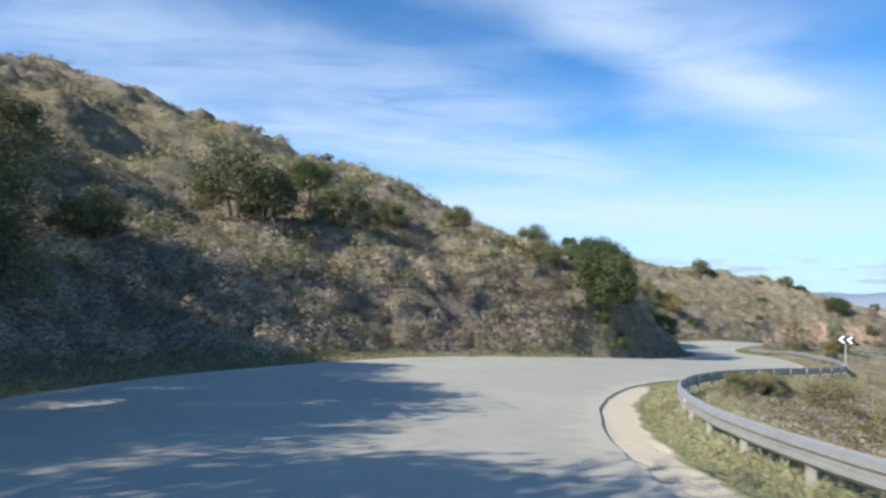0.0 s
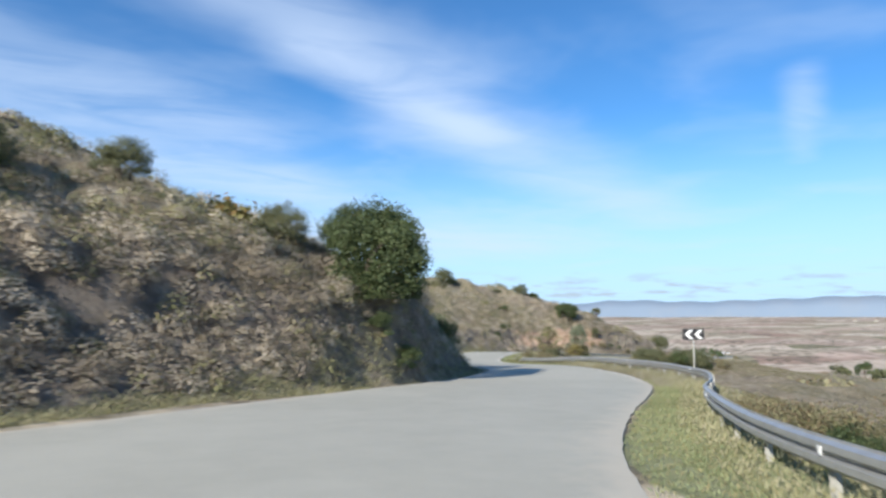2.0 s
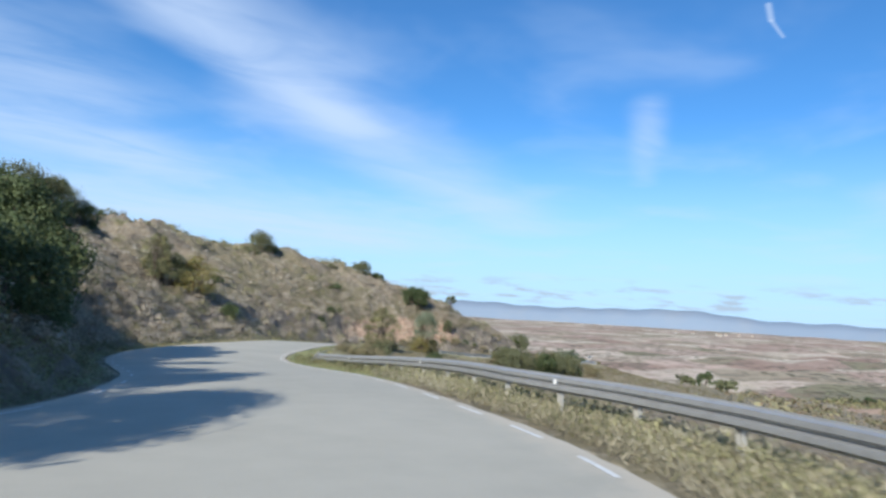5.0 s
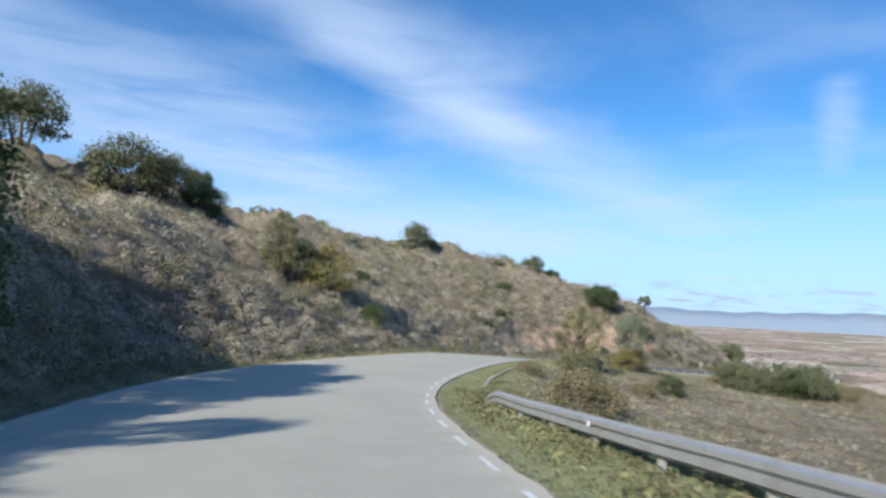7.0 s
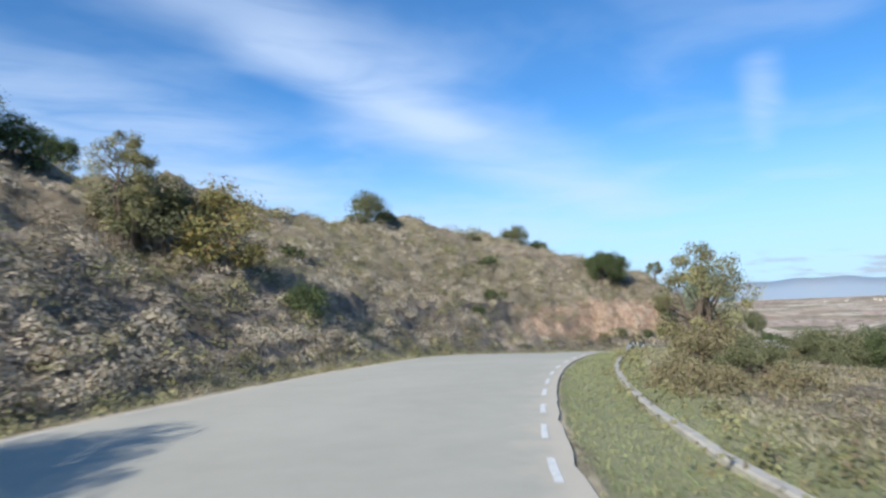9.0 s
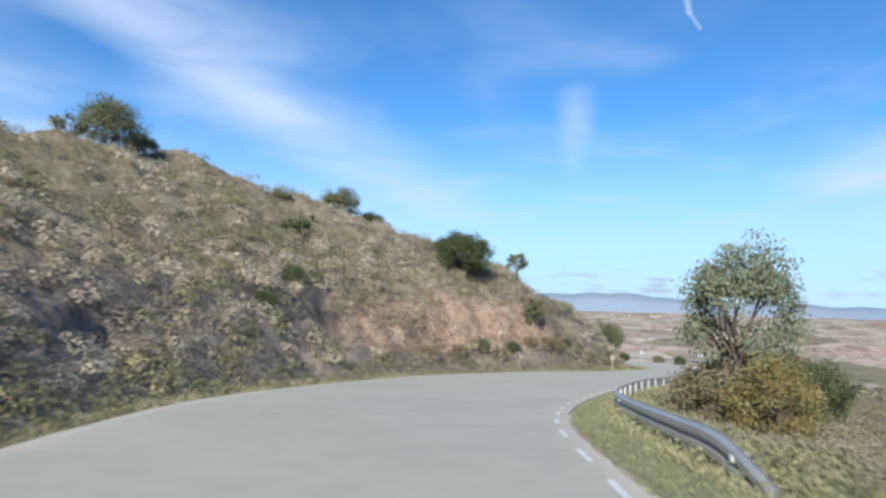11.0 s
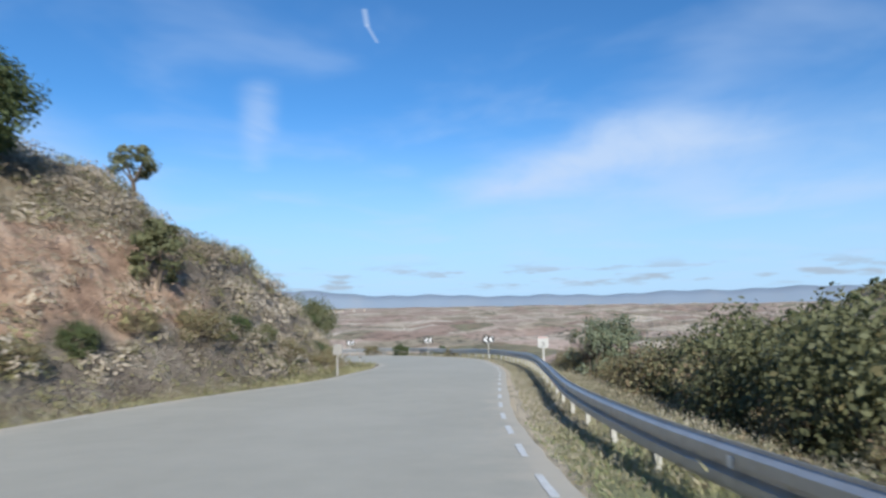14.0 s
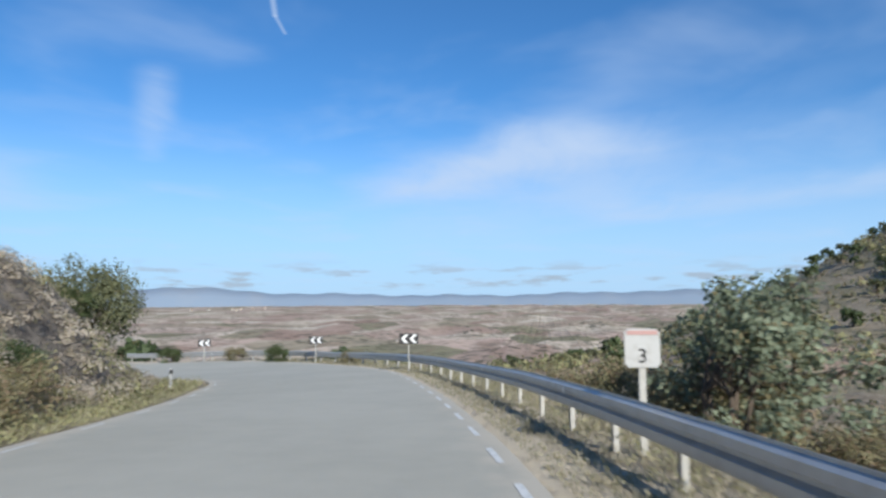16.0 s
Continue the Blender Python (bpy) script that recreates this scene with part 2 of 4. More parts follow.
PLOTS = [(233.0, 60.0, 0.9, 26.0, 15.0), (226.0, 104.0, 0.7, 18.0, 8.0)]      # x, y, turn, half length, half width
GROUND = material("dry_hillside", build_ground)
ASPHALT = material("worn_asphalt", build_asphalt)
OAK = leafy("oak_leaf", (0.04, 0.06, 0.024), (0.14, 0.18, 0.078), (0.12, 0.12, 0.05), 0.05)
OLIVE = leafy("olive_leaf", (0.085, 0.093, 0.045), (0.25, 0.26, 0.14), (0.18, 0.16, 0.08), 0.05)
YELLOW = leafy("autumn_leaf", (0.14, 0.13, 0.05), (0.37, 0.34, 0.13), (0.24, 0.15, 0.05), 0.25)
PALE = leafy("pale_leaf", (0.12, 0.15, 0.095), (0.33, 0.38, 0.26), (0.2, 0.17, 0.09), 0.15)
BROWN = leafy("brown_shrub", (0.12, 0.115, 0.055), (0.38, 0.345, 0.20), (0.26, 0.19, 0.12), 0.3, 0.7)
SCRUB = leafy("grey_scrub", (0.25, 0.205, 0.155), (0.74, 0.645, 0.51), (0.24, 0.22, 0.12), 0.10, 0.8, 0.4)
HEATH = leafy("green_scrub", (0.13, 0.13, 0.06), (0.42, 0.40, 0.20), (0.2, 0.16, 0.1), 0.2, 0.8)
STRAW = leafy("dry_grass", (0.26, 0.23, 0.15), (0.50, 0.455, 0.34), (0.2, 0.2, 0.1), 0.2, 0.8)
GRASS = leafy("green_grass", (0.19, 0.23, 0.11), (0.38, 0.415, 0.22), (0.4, 0.34, 0.18), 0.25, 0.7)
MEADOW = leafy("yellowing_grass", (0.20, 0.20, 0.10), (0.48, 0.455, 0.27), (0.5, 0.44, 0.3), 0.25, 0.8)
BARK = plain("bark", (0.13, 0.10, 0.075), 0.9, 0, 0.5, 8, (0.05, 0.04, 0.03))
STEEL = plain("galvanised_steel", (0.50, 0.505, 0.50), 0.5, 0.6, 0.3, 4, (0.25, 0.22, 0.19))
POST = plain("grey_post", (0.50, 0.49, 0.45), 0.6, 0.3, 0.3, 9)
DUSTY = plain("dusty_grey", (0.30, 0.29, 0.27), 0.7, 0, 0.3, 9)
DULL = plain("dull_white", (0.5, 0.5, 0.48), 0.5, 0, 0.3, 9)
PAINT = plain("road_paint", (0.70, 0.70, 0.67), 0.7, 0, 0.6, 9, (0.36, 0.35, 0.32))
WHITE = plain("sign_white", (0.82, 0.82, 0.80), 0.4, 0, 0.12, 7)
BLACK = plain("sign_black", (0.02, 0.02, 0.022), 0.45, 0, 0.1, 7)
TILE = plain("roof_tile", (0.35, 0.2, 0.13), 0.8, 0, 0.3, 1)
# aerial haze is painted into both blue-grey tones of the distant hills
HAZED_RANGE = plain("hazed_far_hills", (0.21, 0.265, 0.33), 1.0, 0, 0.45, 0.004, (0.27, 0.29, 0.31))
CONCRETE = plain("old_concrete", (0.46, 0.43, 0.37), 0.9, 0, 0.5, 5)
RED = plain("sign_red", (0.50, 0.30, 0.27), 0.45, 0, 0.2, 7)

# ---- the plan of the road ----
LEFT = [(-6, -26), (-6.3, -8), (-7.6, 6), (-8, 17), (-6.8, 23.4), (-4.2, 28.6), (-0.9, 33), (3.4, 36.8), (8.8, 42), (13.7, 47), (18.4, 51.7),
        (21.5, 55.2), (23.4, 60.2), (24.5, 66), (25.4, 71.3), (26.9, 77), (29.2, 82), (33, 87.2), (38.2, 92.5), (44, 97.8), (51.2, 106), (60, 112.1),
        (69, 115.9), (79, 118.2), (88, 118.6), (96, 120.4), (103, 122.6), (109.8, 125.6), (115.5, 131), (120, 138), (122, 150)]
RIGHT = [(2.2, -26), (1.9, -8), (1.9, 6), (2.4, 14), (3.4, 19.5), (5.4, 24.9), (8.5, 29.6), (13.2, 34.5), (17.6, 38.6), (22.2, 43.3), (25.7, 48.4),
         (27.6, 53.3), (29.4, 58.4), (30.8, 63.5), (32.3, 68.6), (34.2, 74), (37, 79.4), (40.8, 84.7), (45.2, 89.8), (50.25, 94.5), (56.05, 99.5), (63, 103.6),
         (71, 107.1), (79, 109.6), (87.5, 111.6), (96.5, 113.6), (106, 116.2), (115.7, 119.8), (124.5, 125.5), (131, 134), (134, 148)]
LEVEL = [3.6, 2.2, 0.85, 0.0, -0.43, -0.75, -1.0, -1.4, -1.85, -2.35, -2.65, -2.8, -3.1, -3.5, -3.9, -4.2, -4.42, -4.6, -4.75, -5.0, -5.65, -6.5,
         -7.2, -7.9, -8.45, -9.05, -9.7, -10.3, -11.0, -11.6, -12.3]
#         station, bank height, bank run, slope above, its reach, fall beyond the crest, flat verge
HILL = [(0, 3, 5.0, 0.5, 130, 0, 1.2), (3, 3, 5.4, 0.49, 130, 0, 1.2), (6, 3.5, 5.2, 0.47, 130, 0, 1.2), (7.4, 3.8, 3.8, 0.455, 125, 0, 0.8), (8.5, 4.0, 1.4, 0.44, 120, 0, 0.35),
        (9.6, 4.2, 1.2, 0.43, 95, 0, 0.3), (10.6, 2.8, 2.4, 0.45, 80, 0, 0.9), (11.6, 4.2, 4.6, 0.5, 65, 0, 0.6), (13, 4.6, 5.8, 0.55, 55, 0, 0.5), (15, 4.6, 6.0, 0.54, 42, 0, 0.6),
        (16.5, 4.6, 6.2, 0.49, 36, 0, 0.9), (18, 4, 5.7, 0.455, 34, 0, 0.7), (19, 2.4, 3.96, 0.54, 24, 0, 0.9), (20, 2.6, 3.52, 0.72, 17, 0, 0.9),
        (23, 3.5, 3.08, 0.98, 14.5, 0, 1), (24, 4.5, 2.86, 0.8, 13, 0, 1.2), (24.8, 4.6, 2.6, 0.64, 11, 0.03, 2), (26, 3.9, 2.6, 0.42, 10, 0.12, 2.4),
        (27, 2.8, 2.64, 0.2, 10, 0.25, 2.4), (30, 1.5, 2.64, 0.05, 10, 0.25, 2)]
#          station, first fall, its reach on the valley side
VALE = [(0, 0.05, 20), (4, 0.07, 22), (7, 0.2, 14), (9, 0.32, 20), (13, 0.27, 22), (16, 0.16, 14), (20, 0.14, 16), (23, 0.22, 20), (26, 0.3, 22), (30, 0.3, 22)]


def spline(knots, per):
    """A smooth curve through the knots, per samples to a knot."""
    k = np.array(knots, float)
    if k.ndim == 1:
        k = k[:, None]
    out = []
    for i in range(len(k) - 1):
        p0, p1, p2, p3 = k[max(i - 1, 0)], k[i], k[i + 1], k[min(i + 2, len(k) - 1)]
        u = np.linspace(0, 1, per, endpoint=False)[:, None]
        out.append(0.5 * (2 * p1 + (p2 - p0) * u + (2 * p0 - 5 * p1 + 4 * p2 - p3) * u ** 2 + (3 * p1 - p0 - 3 * p2 + p3) * u ** 3))
    return np.vstack(out + [k[-1:]])


PER = 12
EDGE_L, EDGE_R, ROAD_Z = spline(LEFT, PER), spline(RIGHT, PER), spline(LEVEL, PER)[:, 0]
MID = (EDGE_L + EDGE_R) / 2
HALF = np.linalg.norm(EDGE_L - EDGE_R, axis=1) / 2
ALONG = np.gradient(MID, axis=0)
ALONG /= np.linalg.norm(ALONG, axis=1)[:, None]
SQUARE = np.abs(ALONG[:, 0] * (EDGE_R - MID)[:, 1] - ALONG[:, 1] * (EDGE_R - MID)[:, 0])     # half the width, square to the road
STATION = np.arange(len(MID)) / PER
BANK = HALF - (HALF - SQUARE) * np.interp(STATION, [7, 8, 10, 10.8], [0, 1, 1, 0])
hill, vale = np.array(HILL, float), np.array(VALE, float)
PARAM = np.column_stack([np.interp(STATION, hill[:, 0], hill[:, c]) for c in range(1, 7)] + [np.interp(STATION, vale[:, 0], vale[:, c]) for c in (1, 2)]
                        + [ROAD_Z, HALF, STATION])


def smooth(x, lo, hi):
    t = np.clip((x - lo) / (hi - lo), 0, 1)
    return t * t * (3 - 2 * t)


WAVES = [(np.cos(a), np.sin(a), w, ph) for a, w, ph in zip(np.random.rand(40) * 6.283, np.geomspace(0.02, 5.0, 40), np.random.rand(40) * 6.283)]


def rough(x, y, lo, hi):
    """Uneven ground: waves between two frequencies, about -1 to 1."""
    total, n = np.zeros_like(x), 0
    for c, s, w, ph in WAVES:
        if lo <= w <= hi:
            total += np.sin((c * x + s * y) * w * 2 + ph + 1.7 * np.sin((s * x - c * y) * w * 1.3 + ph * 3))
            n += 1
    return total / max(n, 1) ** 0.5


def survey(x, y):
    """For points of the plan: distance past the left edge and past the right edge (negative: not), and the parameters there."""
    left, right, par = np.empty(len(x)), np.empty(len(x)), np.empty((len(x), PARAM.shape[1]))
    for i in range(0, len(x), 8000):
        q = np.column_stack([x[i:i + 8000], y[i:i + 8000]])
        d = np.linalg.norm(q[:, None] - MID[None], axis=2)
        n = d.argmin(1)
        dm = d[np.arange(len(q)), n]
        w = np.exp(-np.clip((d - dm[:, None]) / (0.12 * dm[:, None] + 0.4), 0, 40))
        par[i:i + 8000] = (w @ PARAM) / w.sum(1)[:, None]
        v = q - MID[n]
        side = ALONG[n, 0] * v[:, 1] - ALONG[n, 1] * v[:, 0]
        reach = np.abs(side) + (dm - np.abs(side)) * smooth(dm, 12, 30)
        left[i:i + 8000] = np.where(side > 0, reach, -reach) - BANK[n]
        right[i:i + 8000] = np.where(side <= 0, reach, -reach) - SQUARE[n]
    return left, right, par


SCARS = [(62.8, 117.8, 2.2, 1.2), (59.4, 115.2, 1.2, 0.7)]      # x, y, half width, depth


def height(x, y):
    dl, dr, par = survey(x, y)
    bank, run, slope, reach, back, verge, fall, far, z0, half, st = par.T
    lumps = rough(x, y, 0.5, 5.0)
    swell = rough(x, y, 0.05, 0.5)
    d = np.maximum(dl, 0)
    gap = verge + 0.2 * rough(x, y, 0.3, 1.2)
    # the bank: a slope of fallen earth below, and a broken scarp under its upper lip
    lip = gap + run * (0.78 + 0.13 * rough(x, y, 0.12, 0.9))
    scarp = np.clip(0.13 + 0.13 * rough(y, x, 0.12, 1.0), 0.0, 0.34)
    rise = (1 - scarp) * (0.4 * smooth(d, gap, gap + run) + 0.6 * np.clip((d - gap) / run, 0, 1)) + scarp * smooth(d, lip, lip + 0.35)
    up = bank * (1 + 0.12 * rough(x, y, 0.1, 0.6)) * rise + slope * reach * (1 - np.exp(-np.maximum(d - run - gap + 0.3, 0) / reach))
    up -= np.minimum(back * np.maximum(d - 9, 0), 60)
    zl = up - 0.03 - 0.07 * smooth(d, 0.1, 0.5) + smooth(d, 0.9, 2.5) * (0.17 * lumps) + smooth(d, 5, 12) * 0.14 * np.abs(rough(x, y, 0.35, 1.6)) + smooth(d, 6, 25) * 0.5 * swell
    d = np.maximum(dr, 0)
    zr = -0.03 - fall * far * (1 - np.exp(-np.maximum(d - 2.2, 0) / far)) - 50 * smooth(d, 15, 420) ** 0.8
    zr += smooth(d, 0.6, 3) * 0.07 * lumps + smooth(d, 8, 40) * 0.6 * swell + smooth(d, 200, 900) * 4 * rough(x, y, 0.0, 0.03)
    z = z0 + np.where(dl > 0, zl, np.where(dr > 0, zr, -0.045))
    # a wooded hill across the valley
    hx, hy = x - 418, y + 150
    z += smooth(dr, 40, 130) * 112 * np.exp(-(hx ** 2 + hy ** 2) / (2 * 125.0 ** 2))
    # two bare scars in the slope, with a steep back wall
    for cx, cy, wide, deep in SCARS:
        a, b = 0.8 * (x - cx) + 0.6 * (y - cy), -0.6 * (x - cx) + 0.8 * (y - cy)
        z -= deep * smooth(b, -2.4, -0.3) * smooth(b, 0.5, -0.1) * smooth(np.abs(a) + 0.25 * lumps, wide, wide * 0.35)
    # the shoulder of the mountain above the first bend
    hx, hy = x + 52, y - 128
    z += smooth(dl, 12, 45) * 9 * np.exp(-(hx ** 2 + hy ** 2) / (2 * 26.0 ** 2))
    return z, dl, dr, par


def mesh_object(name, verts, faces, mat, parent=None, label=""):
    me = bpy.data.meshes.new(name)
    me.from_pydata(verts, [], faces)
    me.update()
    if mat:
        me.materials.append(mat)
    ob = new(name, me)
    if parent:
        ob.parent = parent
    if label:
        ob["label"] = label
    return ob


def big_mesh(name, verts, quads, mat, shade=False):
    """A mesh from arrays of vertices and of faces with equally many corners."""
    me = bpy.data.meshes.new(name)
    me.vertices.add(len(verts))
    me.vertices.foreach_set("co", np.asarray(verts, np.float32).ravel())
    n, per = np.shape(quads)
    me.loops.add(n * per)
    me.loops.foreach_set("vertex_index", np.asarray(quads, np.int32).ravel())
    me.polygons.add(n)
    me.polygons.foreach_set("loop_start", np.arange(0, n * per, per, dtype=np.int32))
    me.polygons.foreach_set("use_smooth", np.full(n, shade))
    me.update(calc_edges=True)
    me.materials.append(mat)
    return me


def grade(lo, hi, fine, far):
    """Coordinates that are even between lo and hi and widen outside them."""
    core = np.arange(lo, hi + fine, fine)
    steps = fine * 1.12 ** np.arange(1, 90)
    out = np.cumsum(steps)
    out = out[out < far]
    return np.concatenate([(lo - out)[::-1], core, core[-1] + out])


gx, gy = grade(-34, 132, 0.36, 4300), grade(-4, 146, 0.36, 4300)
X, Y = np.meshgrid(gx, gy)
fx, fy = X.ravel(), Y.ravel()
fz, dl, dr, par = height(fx, fy)
idx = np.arange(len(fx)).reshape(X.shape)
quads = np.stack([idx[:-1, :-1], idx[:-1, 1:], idx[1:, 1:], idx[1:, :-1]], axis=-1).reshape(-1, 4)
me = big_mesh("ground", np.column_stack([fx, fy, fz]), quads, GROUND, True)
st = par[:, 10]
masks = {
    "cut": smooth(dl, par[:, 5], par[:, 5] + 0.6) * smooth(dl, par[:, 1] + par[:, 5] + 1.6, par[:, 1] + par[:, 5]),
    "clay": smooth(st, 21.2, 22.2) * smooth(st, 24.4, 23.6) * smooth(dl, 1.9, 3.0) * 0.85,
    "sand": 0.5 * smooth(dr, 0.0, 0.4) * smooth(dr, 3.2, 2.0) * smooth(st, 22.0, 23.0) + np.maximum(smooth(dr, -0.5, 0.1) * smooth(dr, 1.25, 0.8) * smooth(st, 1.5, 2.5) * smooth(st, 6.6, 5.4), 0.5 * (np.maximum(dl, dr) > -0.6) * smooth(np.maximum(dl, dr), 0.6, 0.2)),
    "grass": smooth(dr - 0.65 * smooth(st, 6.4, 5.4), -0.1, 0.3) * smooth(dr, 4.2, 2.6) * (0.95 * smooth(st, 10, 8.5) + 0.8 * smooth(st, 11.0, 12.5) * smooth(st, 24, 22)),
    "valley": smooth(dr, 70, 140) * (1 - smooth(np.hypot(fx - 418, fy + 150), 330, 220)),
}
for name, values in masks.items():
    layer = me.attributes.new(name, "FLOAT", "POINT")
    layer.data.foreach_set("value", np.clip(values, 0, 1).astype(np.float32))
tagged(new("ground", me), "dry scrubby hillside with cut banks falling to a wide tan valley", "ground", kind="structure")

# road slab
ACROSS = np.array([-1.0, -0.93, -0.5, 0.0, 0.5, 0.93, 1.0])
ragged = 0.02 * rough(MID[:, 0] * 3, MID[:, 1] * 3, 0.5, 5)
verts, edge = [], []


def lay(x, y):
    """The level of the road surface without its crown."""
    return survey(np.atleast_1d(np.asarray(x, float)), np.atleast_1d(np.asarray(y, float)))[2][:, 8]


for i in range(len(MID)):
    for a in ACROSS:
        w = a * (1 + (ragged[i] / HALF[i] if abs(a) == 1 else 0))
        q = MID[i] + (EDGE_R[i] - MID[i]) * w
        verts.append((q[0], q[1], 0.015 + 0.03 * (1 - a * a)))
        edge.append(abs(a) ** 4 if abs(a) < 1 else 1.0)
flat = np.array(verts)
flat[:, 2] += lay(flat[:, 0], flat[:, 1])
verts = [tuple(v) for v in flat]
n = len(ACROSS)
quads = [(i * n + j, i * n + j + 1, (i + 1) * n + j + 1, (i + 1) * n + j) for i in range(len(MID) - 1) for j in range(n - 1)]
low = len(verts)
rims = [verts[i * n + k] for i in range(len(MID)) for k in (0, n - 1)]
verts += [(x, y, z - 0.25) for x, y, z in rims] + rims
edge += [1.0] * (4 * len(MID))
top = low + 2 * len(MID)
for i in range(len(MID) - 1):
    quads.append((low + 2 * i, top + 2 * i, top + 2 * i + 2, low + 2 * i + 2))
    quads.append((top + 2 * i + 1, low + 2 * i + 1, low + 2 * i + 3, top + 2 * i + 3))
me = big_mesh("road", verts, quads, ASPHALT, True)
me.attributes.new("edge", "FLOAT", "POINT").data.foreach_set("value", np.array(edge, np.float32))
road = tagged(new("road", me), "pale worn asphalt road without a centre line", "road", kind="structure")

# ---- plants ----
rng = np.random.default_rng(7)


def unit(n):
    v = rng.normal(size=(n, 3))
    return v / np.linalg.norm(v, axis=1)[:, None]


def leaf_quads(centre, length, width, up=0.3, facing=None, keep=0.65):
    """Four-cornered leaves at the centres, turned at random, or roughly facing the given ways."""
    n = len(centre)
    a = unit(n)
    if facing is None:
        a[:, 2] = np.abs(a[:, 2]) * (1 - up) + up
        a /= np.linalg.norm(a, axis=1)[:, None]
    else:
        f = facing / (np.linalg.norm(facing, axis=1)[:, None] + 1e-9) * keep + unit(n) * (1 - keep)
        a = np.cross(f, a)
        a /= np.linalg.norm(a, axis=1)[:, None] + 1e-9
    b = np.cross(a, unit(n) if facing is None else f)
    b /= np.linalg.norm(b, axis=1)[:, None] + 1e-9
    l, w = np.asarray(length).reshape(-1, 1) / 2, np.asarray(width).reshape(-1, 1) / 2
    return np.stack([centre - a * l, centre + b * w - a * l * 0.1, centre + a * l, centre - b * w - a * l * 0.1], axis=1).reshape(-1, 3)


def leaf_mesh(name, corners, mat, tone=None, blades=False):
    if blades:                                            # narrow triangles in place of leaves
        corners = corners.reshape(-1, 4, 3)[:, (1, 2, 3)].reshape(-1, 3)
    per = 3 if blades else 4
    n = len(corners) // per
    me = big_mesh(name, corners, np.arange(n * per).reshape(n, per), mat)
    if tone is not None:
        me.attributes.new("tone", "FLOAT", "POINT").data.foreach_set("value", np.repeat(tone, per).astype(np.float32))
    return me


def tube(bm, a, b, ra, rb, sides=6):
    """A tapered limb from a to b."""
    a, b = Vector(a), Vector(b)
    q = (b - a).to_track_quat("Z", "Y").to_matrix()
    rings = []
    for p, r in ((a, ra), (b, rb)):
        rings.append([bm.verts.new(p + q @ Vector((r * math.cos(6.2832 * i / sides), r * math.sin(6.2832 * i / sides), 0))) for i in range(sides)])
    for i in range(sides):
        bm.faces.new((rings[0][i], rings[0][(i + 1) % sides], rings[1][(i + 1) % sides], rings[1][i]))
    bm.faces.new(rings[1])


def part(name, bm, mat, parent, label=""):
    me = bpy.data.meshes.new(name)
    bm.to_mesh(me)
    bm.free()
    me.materials.append(mat)
    ob = new(name, me)
    ob.parent = parent
    if label:
        ob["label"] = label
    return ob


def make_plant(name, mat, high, wide, clear, leaves, leaf, clumps, stems, fill=0.45, tilt=0.0):
    """A tree or bush at the origin: tapered stems with limbs, and a crown of many leaves in clumps. clear: height of bare stem."""
    root = new(name)
    mid = clear + (high - clear) * 0.5
    c = unit(clumps)
    c *= rng.uniform(0.55, 1.0, (clumps, 1)) ** 0.5
    c[:, 2] = np.where(c[:, 2] < -0.55, -c[:, 2] * 0.6, c[:, 2])
    cent = c * np.array([wide, wide, (high - clear) * 0.5]) * 0.86 + np.array([0, 0, mid])
    cent[:, 0] += tilt * (cent[:, 2] - clear)
    size = rng.uniform(0.6, 1.25, clumps) * wide * fill
    pick = rng.integers(0, clumps, leaves)
    off = unit(leaves) * rng.uniform(0.35, 1.0, (leaves, 1)) * size[pick][:, None]
    off[:, 2] *= 0.75
    p = cent[pick] + off
    p[:, 2] = np.maximum(p[:, 2], 0.06)
    s = rng.uniform(0.6, 1.35, leaves) * leaf
    crown = new("crown", leaf_mesh("crown", leaf_quads(p, s, s * 0.62, facing=off + np.array([0, 0, 0.25]) * size[pick][:, None], keep=0.55), mat, rng.uniform(0, 1, clumps)[pick]))
    crown.parent = root
    bm = bmesh.new()
    for k in range(stems):
        a = 6.283 * (k + rng.uniform(0, 0.6)) / stems
        base = (0.12 * wide * math.cos(a) * (stems > 1), 0.12 * wide * math.sin(a) * (stems > 1), -0.25)
        fork = Vector((base[0] * 2.2 + tilt * mid * 0.5, base[1] * 2.2, max(clear, high * 0.35)))
        r = 0.035 * high / stems ** 0.5
        tube(bm, base, fork, r * 1.3, r * 0.8)
        for j in range(5):
            t = cent[rng.integers(0, clumps)]
            tube(bm, fork, Vector(t) * 0.9 + fork * 0.1, r * 0.6, r * 0.15, 5)
    part("trunk", bm, BARK, root)
    root.location = (0, 0, -500)
    return root


